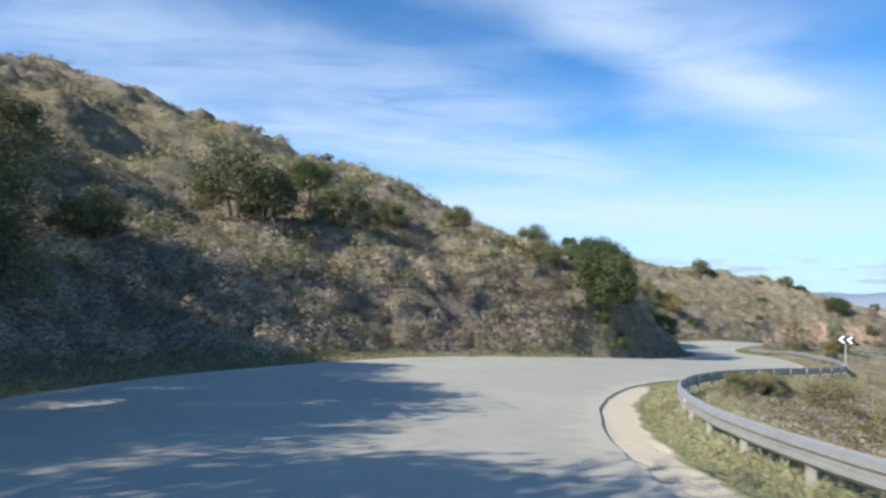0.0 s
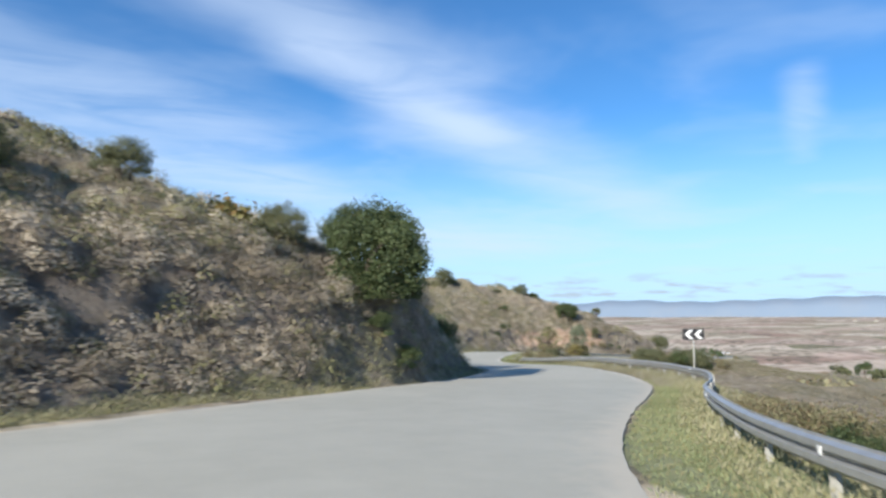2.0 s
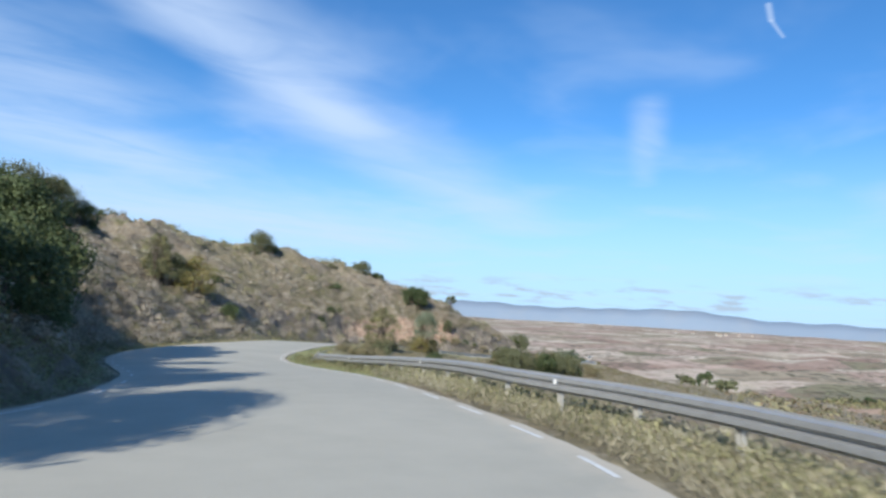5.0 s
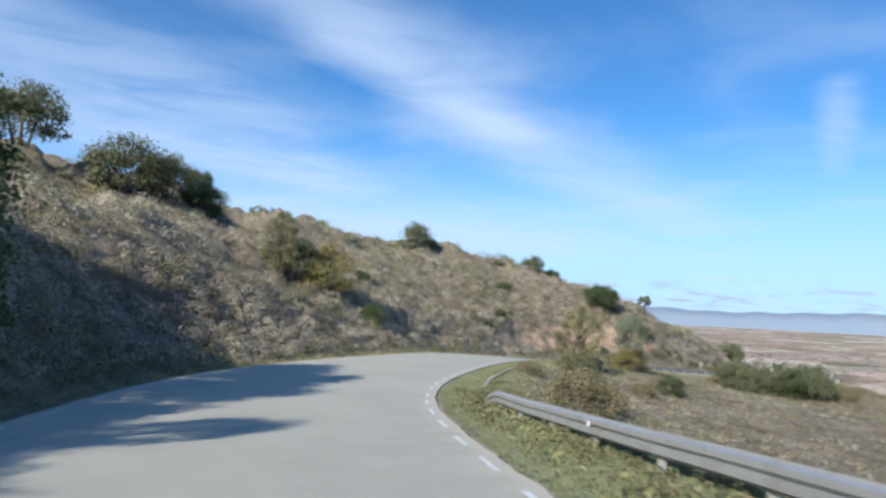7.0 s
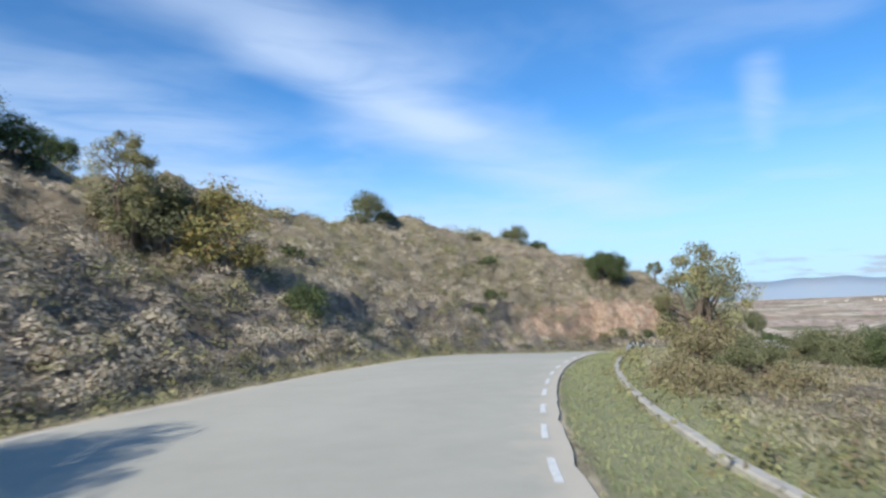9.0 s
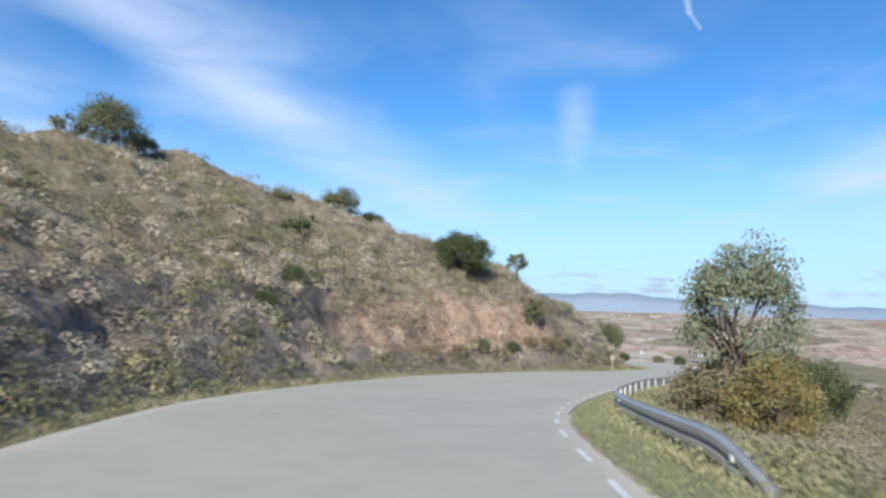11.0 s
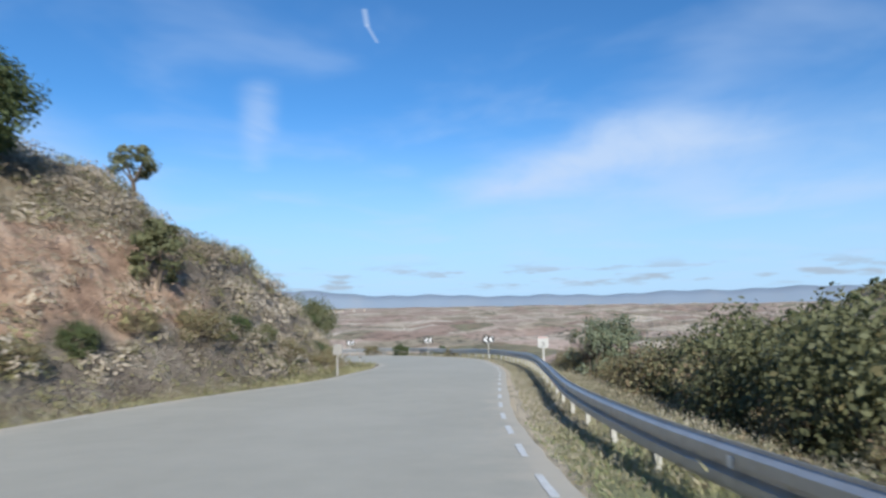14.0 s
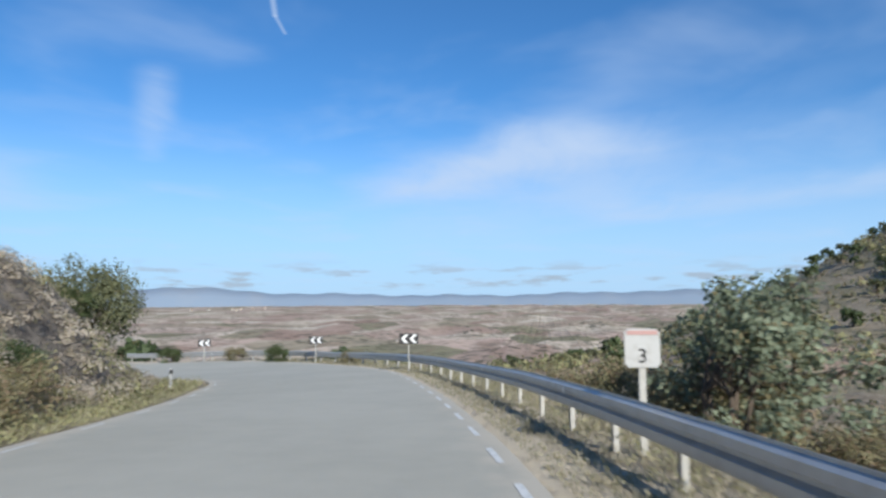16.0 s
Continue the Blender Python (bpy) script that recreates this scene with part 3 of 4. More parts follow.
KINDS = {
    "near_oak": [make_plant("oak_tree", OAK, 3.9, 1.85, -1.0, 22000, 0.12, 130, 2, 0.37)],
    "oak": [make_plant("oak_tree", OAK, 5.2, 2.5, 0.0, 14000, 0.15, 72, 2, 0.38), make_plant("oak_tree", OAK, 5.6, 2.7, 0.2, 14000, 0.15, 66, 1, 0.38)],
    "round": [make_plant("round_bush", OAK, 3.7, 2.65, -0.5, 20000, 0.13, 150, 3, 0.26)],
    "olive": [make_plant("olive_bush", OLIVE, 3.6, 2.3, -0.8, 11500, 0.118, 66, 3, 0.36), make_plant("olive_bush", OLIVE, 3.0, 2.0, -0.7, 9500, 0.118, 54, 3, 0.37)],
    "dark": [make_plant("dark_bush", OAK, 2.2, 1.5, -0.5, 6500, 0.11, 46, 3, 0.42), make_plant("dark_bush", OAK, 2.0, 1.3, -0.5, 5500, 0.11, 38, 3, 0.42)],
    "yellow": [make_plant("autumn_bush", YELLOW, 3.4, 1.7, -0.4, 8000, 0.11, 44, 3, 0.4)],
    "pale": [make_plant("airy_bush", PALE, 4.2, 1.75, -0.3, 12000, 0.085, 64, 5, 0.32), make_plant("airy_bush", PALE, 3.6, 1.6, -0.2, 4200, 0.12, 34, 5, 0.32)],
    "tall": [make_plant("grey_green_tree", PALE, 4.2, 1.6, 0.7, 12000, 0.085, 60, 3, 0.34)],
    "wisp": [make_plant("wispy_shrub", HEATH, 4.1, 1.6, -0.3, 9000, 0.075, 50, 6, 0.26)],
    "weed": [make_plant("roadside_shrub", BROWN, 1.7, 1.5, -0.4, 5200, 0.085, 52, 4, 0.34), make_plant("roadside_shrub", BROWN, 1.4, 1.3, -0.4, 4400, 0.085, 46, 4, 0.34)],
    "low": [make_plant("low_shrub", OLIVE, 1.2, 0.9, -0.3, 300, 0.22, 16, 2, 0.42), make_plant("low_shrub", OAK, 1.1, 0.8, -0.3, 300, 0.21, 14, 2, 0.42), make_plant("low_shrub", YELLOW, 1.0, 0.8, -0.3, 360, 0.19, 14, 2, 0.42)],
    "far": [make_plant("valley_tree", OAK, 5.0, 2.6, 0.2, 240, 1.0, 20, 1, 0.42), make_plant("valley_tree", OLIVE, 3.8, 2.4, -0.5, 240, 0.95, 20, 2, 0.42)],
    "pine": [make_plant("young_pine", OLIVE, 3.1, 0.95, 0.8, 2600, 0.12, 22, 1, 0.34, 0.08)],
    "cone": [make_plant("upright_shrub", OLIVE, 2.5, 0.8, -0.4, 3000, 0.14, 34, 2, 0.4)],
}
TAGS = {
    "low": ("small rounded shrub on the dry hillside", "shrub"), "far": ("dark tree on the slopes across the valley", "tree"),
    "near_oak": ("evergreen oak with a dense green crown leaning over the cut bank", "tree"),
    "oak": ("evergreen oak with a dense dark green crown on the bank", "tree"), "round": ("rounded dense evergreen bush on the hillside", "bush"),
    "olive": ("broad olive-green bush on the dry slope", "bush"), "dark": ("low dark green evergreen shrub in dry scrub", "shrub"),
    "yellow": ("bush turning yellow among dry scrub", "bush"), "pale": ("airy grey-green bush behind the guardrail", "bush"),
    "tall": ("small grey-green tree with an open crown behind the guardrail", "tree"),
    "wisp": ("wispy olive-brown shrub with thin upright twigs in dry grass", "shrub"),
    "weed": ("brown half-dry shrub growing beside the guardrail", "shrub"), "pine": ("small sparse tree with a bare thin trunk", "tree"),
    "cone": ("narrow upright green shrub on the bank top", "shrub"),
}


def ground_at(x, y):
    return float(height(np.array([float(x)]), np.array([float(y)]))[0][0])


def plant(kind, x, y, size=1.0, stretch=1.0, sink=0.1, pick=None, group=""):
    v = KINDS[kind]
    src = v[pick if pick is not None else rng.integers(0, len(v))]
    ob = copy_thing(src, pose(x, y, ground_at(x, y) - sink * size, 0, 0, rng.uniform(0, 360)))
    ob.scale = (size, size, size * stretch)
    tagged(ob, TAGS[kind][0], TAGS[kind][1], group or "plants of the hillside")
    return ob


# the hillside above the road
for kind, x, y, size in [
        ("near_oak", 12.0, 47.7, 1.1), ("oak", 12.6, 52.4, 0.78), ("dark", 12.9, 47.3, 0.55), ("dark", 11.7, 46.9, 0.5), ("olive", 9.0, 52.2, 0.55), ("olive", -9.4, 40.6, 1.4), ("oak", -8.2, 42.2, 0.6), ("olive", -4.6, 44.0, 1.0), ("oak", -7.0, 47.5, 0.6),
        ("olive", -2.0, 48.0, 0.7), ("olive", 2.5, 50.5, 0.6), ("oak", -10.6, 6.3, 1.25), ("oak", -11.4, 1.5, 1.15), ("oak", -10.2, -2.6, 1.0), ("oak", -14.0, 10.5, 1.0), ("oak", -10.0, 15.6, 1.15), ("oak", -13.2, 17.2, 1.2), ("oak", -15.5, 20.6, 1.1), ("olive", -12.4, 12.5, 0.9), ("olive", -12.8, 19.5, 1.0), ("olive", -11.6, 24.5, 0.8), ("olive", -16.0, 23.0, 1.1), ("olive", -18.5, 18.0, 1.2), ("yellow", -10.6, 21.0, 0.6), ("dark", 17.6, 57.6, 0.7), ("dark", 20.7, 60.5, 1.0),
        ("dark", -9.8, 16.5, 1.0), ("dark", -10.0, 14.0, 1.0), ("olive", -15.5, 28.5, 1.1), ("olive", -19.0, 36.0, 1.1), ("olive", -22.5, 31.0, 1.2), ("olive", -12.5, 31.5, 0.7),
        ("oak", 18.8, 64.0, 0.4), ("oak", 22.7, 72.2, 0.9), ("oak", 22.0, 74.6, 0.98), ("oak", 20.8, 77.4, 0.97), ("oak", 21.0, 69.0, 0.55), ("dark", 22.6, 69.5, 1.1), ("dark", 23.3, 75.5, 1.1), ("dark", 22.0, 63.0, 0.6),
        ("olive", 25.4, 109.0, 1.55), ("olive", 28.0, 110.6, 1.0), ("olive", 18.6, 109.5, 1.5), ("dark", 30.6, 111.8, 1.25), ("oak", 31.5, 137.0, 0.7), ("wisp", 35.0, 101.4, 1.05), ("olive", 35.9, 102.2, 1.1), ("yellow", 38.2, 101.6, 1.15),
        ("dark", 41.2, 100.6, 0.7), ("olive", 57.8, 135.0, 1.05), ("dark", 60.2, 135.2, 0.8), ("olive", 76.8, 136.5, 0.95), ("dark", 79.8, 136.0, 0.9), ("round", 80.8, 126.0, 0.95),
        ("pine", 89.2, 127.2, 1.0), ("cone", 84.1, 121.6, 1.0), ("olive", 109.6, 131.0, 1.0), ("dark", 108.0, 130.0, 0.6),
        ("dark", 61.6, 118.6, 0.42), ("dark", 58.8, 116.2, 0.4), ("olive", 63.4, 119.3, 0.25), ("weed", 98.2, 123.4, 0.85), ("dark", 99.4, 124.6, 0.5), ("weed", 92.0, 122.0, 0.6), ("weed", 96.4, 122.6, 0.75), ("weed", 94.0, 122.6, 0.45), ("olive", 89.8, 121.6, 0.3), ("weed", 82.6, 120.8, 0.5), ("weed", 78.6, 120.4, 0.55), ("olive", 76.4, 120.0, 0.28), ("weed", 74.2, 119.8, 0.5), ("weed", 71.0, 118.8, 0.5), ("weed", 85.0, 120.6, 0.7), ("dark", 87.5, 121.2, 0.45), ("dark", 80.5, 120.6, 0.4)]:
    plant(kind, x, y, size)
# the valley side
for kind, x, y, size in [
        ("weed", 61.0, 98.7, 0.9), ("yellow", 63.6, 99.6, 0.6), ("weed", 62.4, 99.0, 0.9), ("yellow", 60.3, 97.2, 0.6), ("wisp", 49.9, 89.0, 1.0), ("weed", 48.8, 88.0, 0.85),
        ("olive", 51.7, 90.4, 0.4), ("weed", 42.9, 83.3, 0.5), ("weed", 43.8, 84.7, 0.5), ("weed", 46.2, 84.0, 0.55), ("olive", 47.6, 85.8, 0.42), ("weed", 44.0, 80.4, 0.6), ("weed", 42.2, 77.4, 0.5), ("weed", 47.0, 80.5, 0.5),
        ("dark", 50.5, 82.5, 0.5), ("weed", 38.6, 73.6, 0.8), ("weed", 40.6, 75.5, 0.8),
        ("olive", 76.2, 101.2, 0.45), ("olive", 79.4, 103.9, 1.1), ("olive", 82.6, 104.4, 1.0), ("weed", 77.4, 104.3, 0.7), ("weed", 79.8, 105.2, 0.75), ("weed", 82.4, 105.7, 0.75), ("weed", 86.0, 105.2, 1.7), ("olive", 88.6, 104.8, 1.1), ("weed", 89.6, 106.4, 1.4), ("dark", 86.6, 103.6, 1.4), ("olive", 92.6, 105.2, 1.0), 
        ("pale", 97.2, 109.9, 0.85), ("pale", 98.8, 108.6, 1.02), ("weed", 99.5, 109.4, 1.1), ("weed", 95.2, 107.6, 0.6), ("weed", 102.0, 110.8, 1.0), ("weed", 93.0, 107.6, 0.6), ("weed", 97.4, 106.8, 0.6), ("weed", 100.5, 106.5, 0.9), ("weed", 98.4, 110.2, 0.8), ("weed", 103.2, 108.0, 0.9), ("weed", 106.5, 112.0, 0.9), ("weed", 104.5, 109.5, 0.7), ("dark", 94.5, 104.5, 0.7), ("weed", 91.2, 108.3, 0.8),
        ("weed", 9.5, 26.3, 0.4), ("dark", 10.5, 27.9, 0.34), ("weed", 11.1, 28.6, 0.5), ("dark", 11.9, 29.3, 0.36), ("weed", 12.9, 30.5, 0.5), ("weed", 13.8, 31.8, 0.5), ("weed", 126.5, 125.0, 0.6), ("dark", 129.8, 131.5, 0.6), ("weed", 132.6, 136.0, 0.7), ("dark", 133.5, 142.0, 0.7), ("weed", 13.6, 31.2, 0.5), ("weed", 14.2, 28.6, 0.7), ("weed", 11.0, 21.5, 0.7), ("weed", 13.6, 24.0, 0.8), ("weed", 9.6, 17.5, 0.7)]:
    plant(kind, x, y, size, sink=0.5 if kind == "olive" else 0.1, group="plants of the valley side")

plant("tall", 61.8, 98.4, 0.95, 1.24, group="plants of the valley side")

# many small shrubs over the slopes
count = 0
while count < 170:
    x, y = rng.uniform(-75, 120), rng.uniform(-5, 185)
    l, r, q = survey(np.array([x]), np.array([y]))
    if l[0] > 7 and rng.random() < (0.75 if q[0, 10] < 18 else 0.3) and q[0, 10] < 24.5 or (25 < r[0] < 120 and rng.random() < 0.35):
        plant("low", x, y, rng.uniform(0.6, 1.5), 0.85, group="scattered shrubs")
        count += 1
# the wooded hill and the hedges across the valley
for i in range(260):
    x, y = (rng.normal(390, 100), rng.normal(-120, 100)) if i < 170 else (rng.uniform(180, 520), rng.uniform(-40, 420))
    plant("far", x, y, rng.uniform(0.8, 1.6), 0.85, group="trees across the valley")
for v in KINDS.values():
    for src in v:
        for o in (*src.children_recursive, src):
            bpy.data.objects.remove(o)


LENGTH = np.concatenate([[0], np.cumsum(np.linalg.norm(np.diff(MID, axis=0), axis=1))])


def strip(n, edge, first, last, near_d, mean, far_d, thin=None):
    """Places on the ground beside one edge of the road, thinning out with the distance from it."""
    s0, s1 = np.interp([first, last], STATION, LENGTH)
    t = np.interp(rng.uniform(s0, s1, n), LENGTH, np.arange(len(MID)))
    i = np.minimum(t.astype(int), len(MID) - 2)
    f = (t - i)[:, None]
    e = edge[i] * (1 - f) + edge[i + 1] * f
    away = e - (MID[i] * (1 - f) + MID[i + 1] * f)
    away /= np.linalg.norm(away, axis=1)[:, None]
    d = near_d + (rng.exponential(mean, n) if mean else rng.uniform(0, far_d - near_d, n))
    q = e + away * d[:, None]
    k = d < far_d
    q, d, t = q[k], d[k], t[k] / PER
    z, l, r, p = height(q[:, 0], q[:, 1])
    k = (l > near_d * 0.8) | (r > near_d * 0.8)
    for cx, cy, wide, deep in SCARS:
        k &= np.hypot(q[:, 0] - cx - 0.5, q[:, 1] - cy + 0.6) > wide * 0.75
    if thin is not None:
        k &= rng.random(len(d)) < thin(d, t)
    return np.column_stack([q, z])[k]


def stuff(name, places, low, high, per, leaf, mat, label, thin=0.5, up=0.3, flat=0.8, inner=0.45):
    """Many small plants in one mesh: clumps of leaves or tufts of blades, their tone drifting from patch to patch."""
    n = len(places)
    size = low + (high - low) * rng.random(n) ** 1.7
    if thin > 0.3:
        per, leaf = int(per * 1.45), leaf * 0.95
    which = np.repeat(np.arange(n), per)
    d = unit(n * per)
    d[:, 2] = np.abs(d[:, 2]) * flat
    d *= rng.uniform(inner, 1.0, (n * per, 1)) * size[which][:, None]
    s = rng.uniform(0.6, 1.4, n * per) * leaf * (0.5 + 0.5 * size[which] / size.mean())
    patch = 0.5 + 0.3 * rough(places[:, 0], places[:, 1], 0.15, 0.9)
    tone = np.clip(patch + rng.uniform(-0.5, 0.5, n), 0, 1)[which]
    me = leaf_mesh(name, leaf_quads(places[which] + d, s, s * thin, up, d + np.array([0, 0, 0.15]) * size[which][:, None] if thin > 0.3 else None, 0.84), mat, tone, True)
    return tagged(new(name, me), label, "scrub", kind="stuff")


bare = lambda d, t: (1 - np.maximum(0.22 * smooth(t, 21.3, 22.2) * smooth(t, 24.4, 23.6) * (d > 2.3) * (d < 4.8), 0.3 * smooth(t, 24.3, 25))) * (1 - 0.1 * smooth(t, 18.4, 19.2))
stuff("grey_scrub", np.vstack([strip(3000, EDGE_L, 1.5, 29, 1.8, 0, 7.4, bare), strip(1500, EDGE_L, 1.5, 10.5, 2.1, 0, 6.8), strip(700, EDGE_L, 12, 18, 1.4, 0, 6.2)]), 0.2, 0.62, 90, 0.11, SCRUB, "dense grey-brown dry scrub covering the cut banks", 0.5, 0.4, 1.1, 0.75)
stuff("slope_scrub", strip(4600, EDGE_L, 1.5, 29, 6.0, 9.0, 60, bare), 0.22, 0.7, 40, 0.16, SCRUB, "grey dry scrub on the slope above the bank", 0.5, 0.3, 0.95, 0.7)
stuff("grey_bushes", np.vstack([strip(420, EDGE_L, 1.5, 29, 1.8, 0, 6.5, bare), strip(110, EDGE_L, 20.4, 25.5, 2.0, 0, 5.8), strip(700, EDGE_L, 1.5, 29, 6.0, 9.0, 45, bare)]), 0.5, 0.95, 120, 0.14, SCRUB, "rounded grey bushes standing out of the dry scrub", 0.5, 0.3, 0.95, 0.75)
stuff("olive_bushes", np.vstack([strip(240, EDGE_L, 1.5, 29, 1.8, 0, 6.5, bare), strip(40, EDGE_L, 20.4, 25.5, 2.0, 0, 5.8), strip(900, EDGE_L, 1.5, 29, 6.0, 9.0, 45, bare), strip(420, EDGE_L, 1.5, 9, 6.0, 12.0, 60)]), 0.4, 1.0, 110, 0.14, HEATH, "rounded olive bushes standing out of the dry scrub", 0.5, 0.3, 0.95, 0.75)
stuff("green_scrub", np.vstack([strip(1500, EDGE_L, 1.5, 29, 1.2, 12.0, 70, bare), strip(900, EDGE_L, 1.5, 10, 5.0, 14.0, 80)]), 0.25, 0.7, 44, 0.14, HEATH, "olive-green low shrubs among the dry scrub", 0.5, 0.3, 0.9, 0.7)
stuff("slope_grass", np.vstack([strip(6000, EDGE_L, 1.5, 29, 2.0, 8.0, 40, bare), strip(5000, EDGE_L, 16.5, 24.5, 1.6, 7.0, 30, bare)]), 0.12, 0.36, 10, 0.15, STRAW, "bleached grass between the shrubs of the slope", 0.16, 0.75, 1.1, 0.2)
stuff("valley_scrub", strip(6000, EDGE_R, 0.5, 30, 3.4, 9.0, 60), 0.16, 0.5, 30, 0.095, BROWN, "brown and olive scrub falling away below the guardrail", 0.5, 0.3)
stuff("pale_scrub", strip(5000, EDGE_R, 0.5, 30, 3.0, 10.0, 70), 0.14, 0.4, 26, 0.085, SCRUB, "pale dry scrub on the valley side", 0.5, 0.3)
stuff("thicket", strip(1500, EDGE_R, 23, 30, 3.6, 0, 26), 0.3, 0.75, 40, 0.14, BROWN, "tangled brown thicket below the guardrail", 0.5, 0.3)
hx, hy = rng.normal(330, 75, 1100), rng.normal(-60, 75, 1100)
inside = np.hypot(hx - 330, hy + 60) < 170
hx, hy = hx[inside], hy[inside]
stuff("hill_thicket", np.column_stack([hx, hy, height(hx, hy)[0]]), 1.2, 3.4, 14, 1.3, BROWN, "brown thicket covering the hill across the valley", 0.6, 0.25)
rows = []
for cx, cy, turn, long, wide in PLOTS:
    for v in np.arange(-wide + 1.5, wide, 3.2):
        u = np.arange(-long + 1, long, 1.5)
        u = u[rng.random(len(u)) < 0.85] + rng.normal(0, 0.15)
        rows.append(np.column_stack([cx + u * math.cos(turn) - v * math.sin(turn), cy + u * math.sin(turn) + v * math.cos(turn)]))
rows = np.vstack(rows)
stuff("vine_rows", np.column_stack([rows, height(rows[:, 0], rows[:, 1])[0]]), 0.6, 1.0, 16, 0.5, HEATH, "rows of low vines on a tilled plot across the valley", 0.6, 0.3)
stuff("bank_grass", np.vstack([strip(9000, EDGE_L, 1.5, 29, 0.2, 0, 1.7), strip(3000, EDGE_L, 1.5, 20, 1.2, 0, 2.4), strip(6000, EDGE_L, 2.5, 10, 0.5, 0, 2.8), strip(5000, EDGE_L, 2.5, 9.6, 0.9, 0, 2.5)]), 0.07, 0.28, 9, 0.1, MEADOW, "yellow-green grass along the foot of the bank", 0.16, 0.75, 1.2, 0.2)
stuff("valley_grass", strip(16000, EDGE_R, 6, 25, 2.3, 6.0, 28), 0.1, 0.3, 10, 0.11, STRAW, "long yellowing grass on the slope below the guardrail", 0.16, 0.75, 1.1, 0.2)
stuff("dry_grass", np.vstack([strip(6500, EDGE_R, 8.8, 12.4, 0.3, 0, 3.2), strip(3000, EDGE_R, 2, 8.5, 2.2, 0, 3.8),
                              strip(2500, EDGE_R, 15.5, 23, 2.2, 0, 3.6), strip(2500, EDGE_R, 23, 29, 1.6, 0, 3.2)]), 0.07, 0.26, 10, 0.11, STRAW, "tufts of pale dry grass along the road edge", 0.14, 0.8, 1.3, 0.2)
stuff("short_dry_grass", strip(8000, EDGE_R, 22.4, 29, 0.2, 0, 2.4), 0.05, 0.15, 8, 0.09, STRAW, "short bleached grass under the guardrail", 0.16, 0.6, 1.0, 0.2)
stuff("verge_weeds", np.vstack([strip(2400, EDGE_L, 1.5, 29, 0.5, 0, 2.2), strip(1300, EDGE_R, 8, 22.5, 1.2, 0, 3.4), strip(500, EDGE_R, 11, 15.5, 0.5, 0, 2.6)]), 0.12, 0.38, 18, 0.11, HEATH, "low green-brown weeds at the foot of the bank", 0.42, 0.5, 1.0)
stuff("verge_grass", np.vstack([strip(8000, EDGE_R, 1.5, 6.2, 0.85, 0, 3.4), strip(4500, EDGE_R, 6.0, 9.3, 0.3, 0, 3.4), strip(3500, EDGE_R, 5.6, 9.6, 0.1, 0, 1.4), strip(12500, EDGE_R, 11.8, 23.0, 0.08, 0, 2.8), strip(3500, EDGE_R, 12.0, 16.0, 0.5, 0, 3.0)]), 0.04, 0.12, 8, 0.07, GRASS,
      "short green grass on the verge below the guardrail", 0.16, 0.7, 0.9, 0.2)
stuff("rail_grass", np.vstack([strip(2600, EDGE_R, 2.4, 9, 1.1, 0, 2.6), strip(2600, EDGE_R, 8.6, 12.6, 0.8, 0, 2.6), strip(1600, EDGE_R, 19, 22.6, 0.8, 0, 2.0), strip(500, EDGE_R, 22.6, 29, 1.2, 0, 2.0)]), 0.1, 0.3, 12, 0.12, MEADOW,
      "grass grown up round the guardrail posts", 0.14, 0.85, 1.3, 0.2)
stuff("hill_scrub", strip(4200, EDGE_L, 0.5, 24, 22, 30, 150), 0.5, 1.3, 40, 0.28, HEATH, "olive and grey scrub on the upper hillside", 0.5, 0.25)
stuff("valley_trees", strip(5200, EDGE_R, 9, 30, 110, 380, 1900), 1.2, 4.2, 9, 2.0, HEATH, "dark hedges and trees dotted over the far valley", 0.6, 0.2)
stuff("far_scrub", strip(7000, EDGE_R, 0.5, 30, 35, 130, 600), 0.5, 2.2, 10, 0.85, BROWN, "dark scrub scattered over the valley slopes", 0.5, 0.25)


# ---- road furniture ----


def beside(edge, out):
    """A line beside one edge of the road: metres outwards, one number or one for each sample."""
    out = np.broadcast_to(np.asarray(out, float).reshape(-1, 1), (len(edge), 1))
    away = edge - MID
    away /= np.linalg.norm(away, axis=1)[:, None]
    q = edge + away * out
    z = height(q[:, 0], q[:, 1])[0]
    return np.column_stack([q, z])


def evenly(line, step):
    s = np.concatenate([[0], np.cumsum(np.linalg.norm(np.diff(line[:, :2], axis=0), axis=1))])
    t = np.arange(0, s[-1], step)
    return np.column_stack([np.interp(t, s, line[:, c]) for c in range(3)])


WAVE = [(0.0, 0.0), (0.0, 0.025), (0.075, 0.05), (0.075, 0.115), (0.0, 0.14), (0.0, 0.17), (0.075, 0.195), (0.075, 0.26), (0.0, 0.285), (0.0, 0.31)]


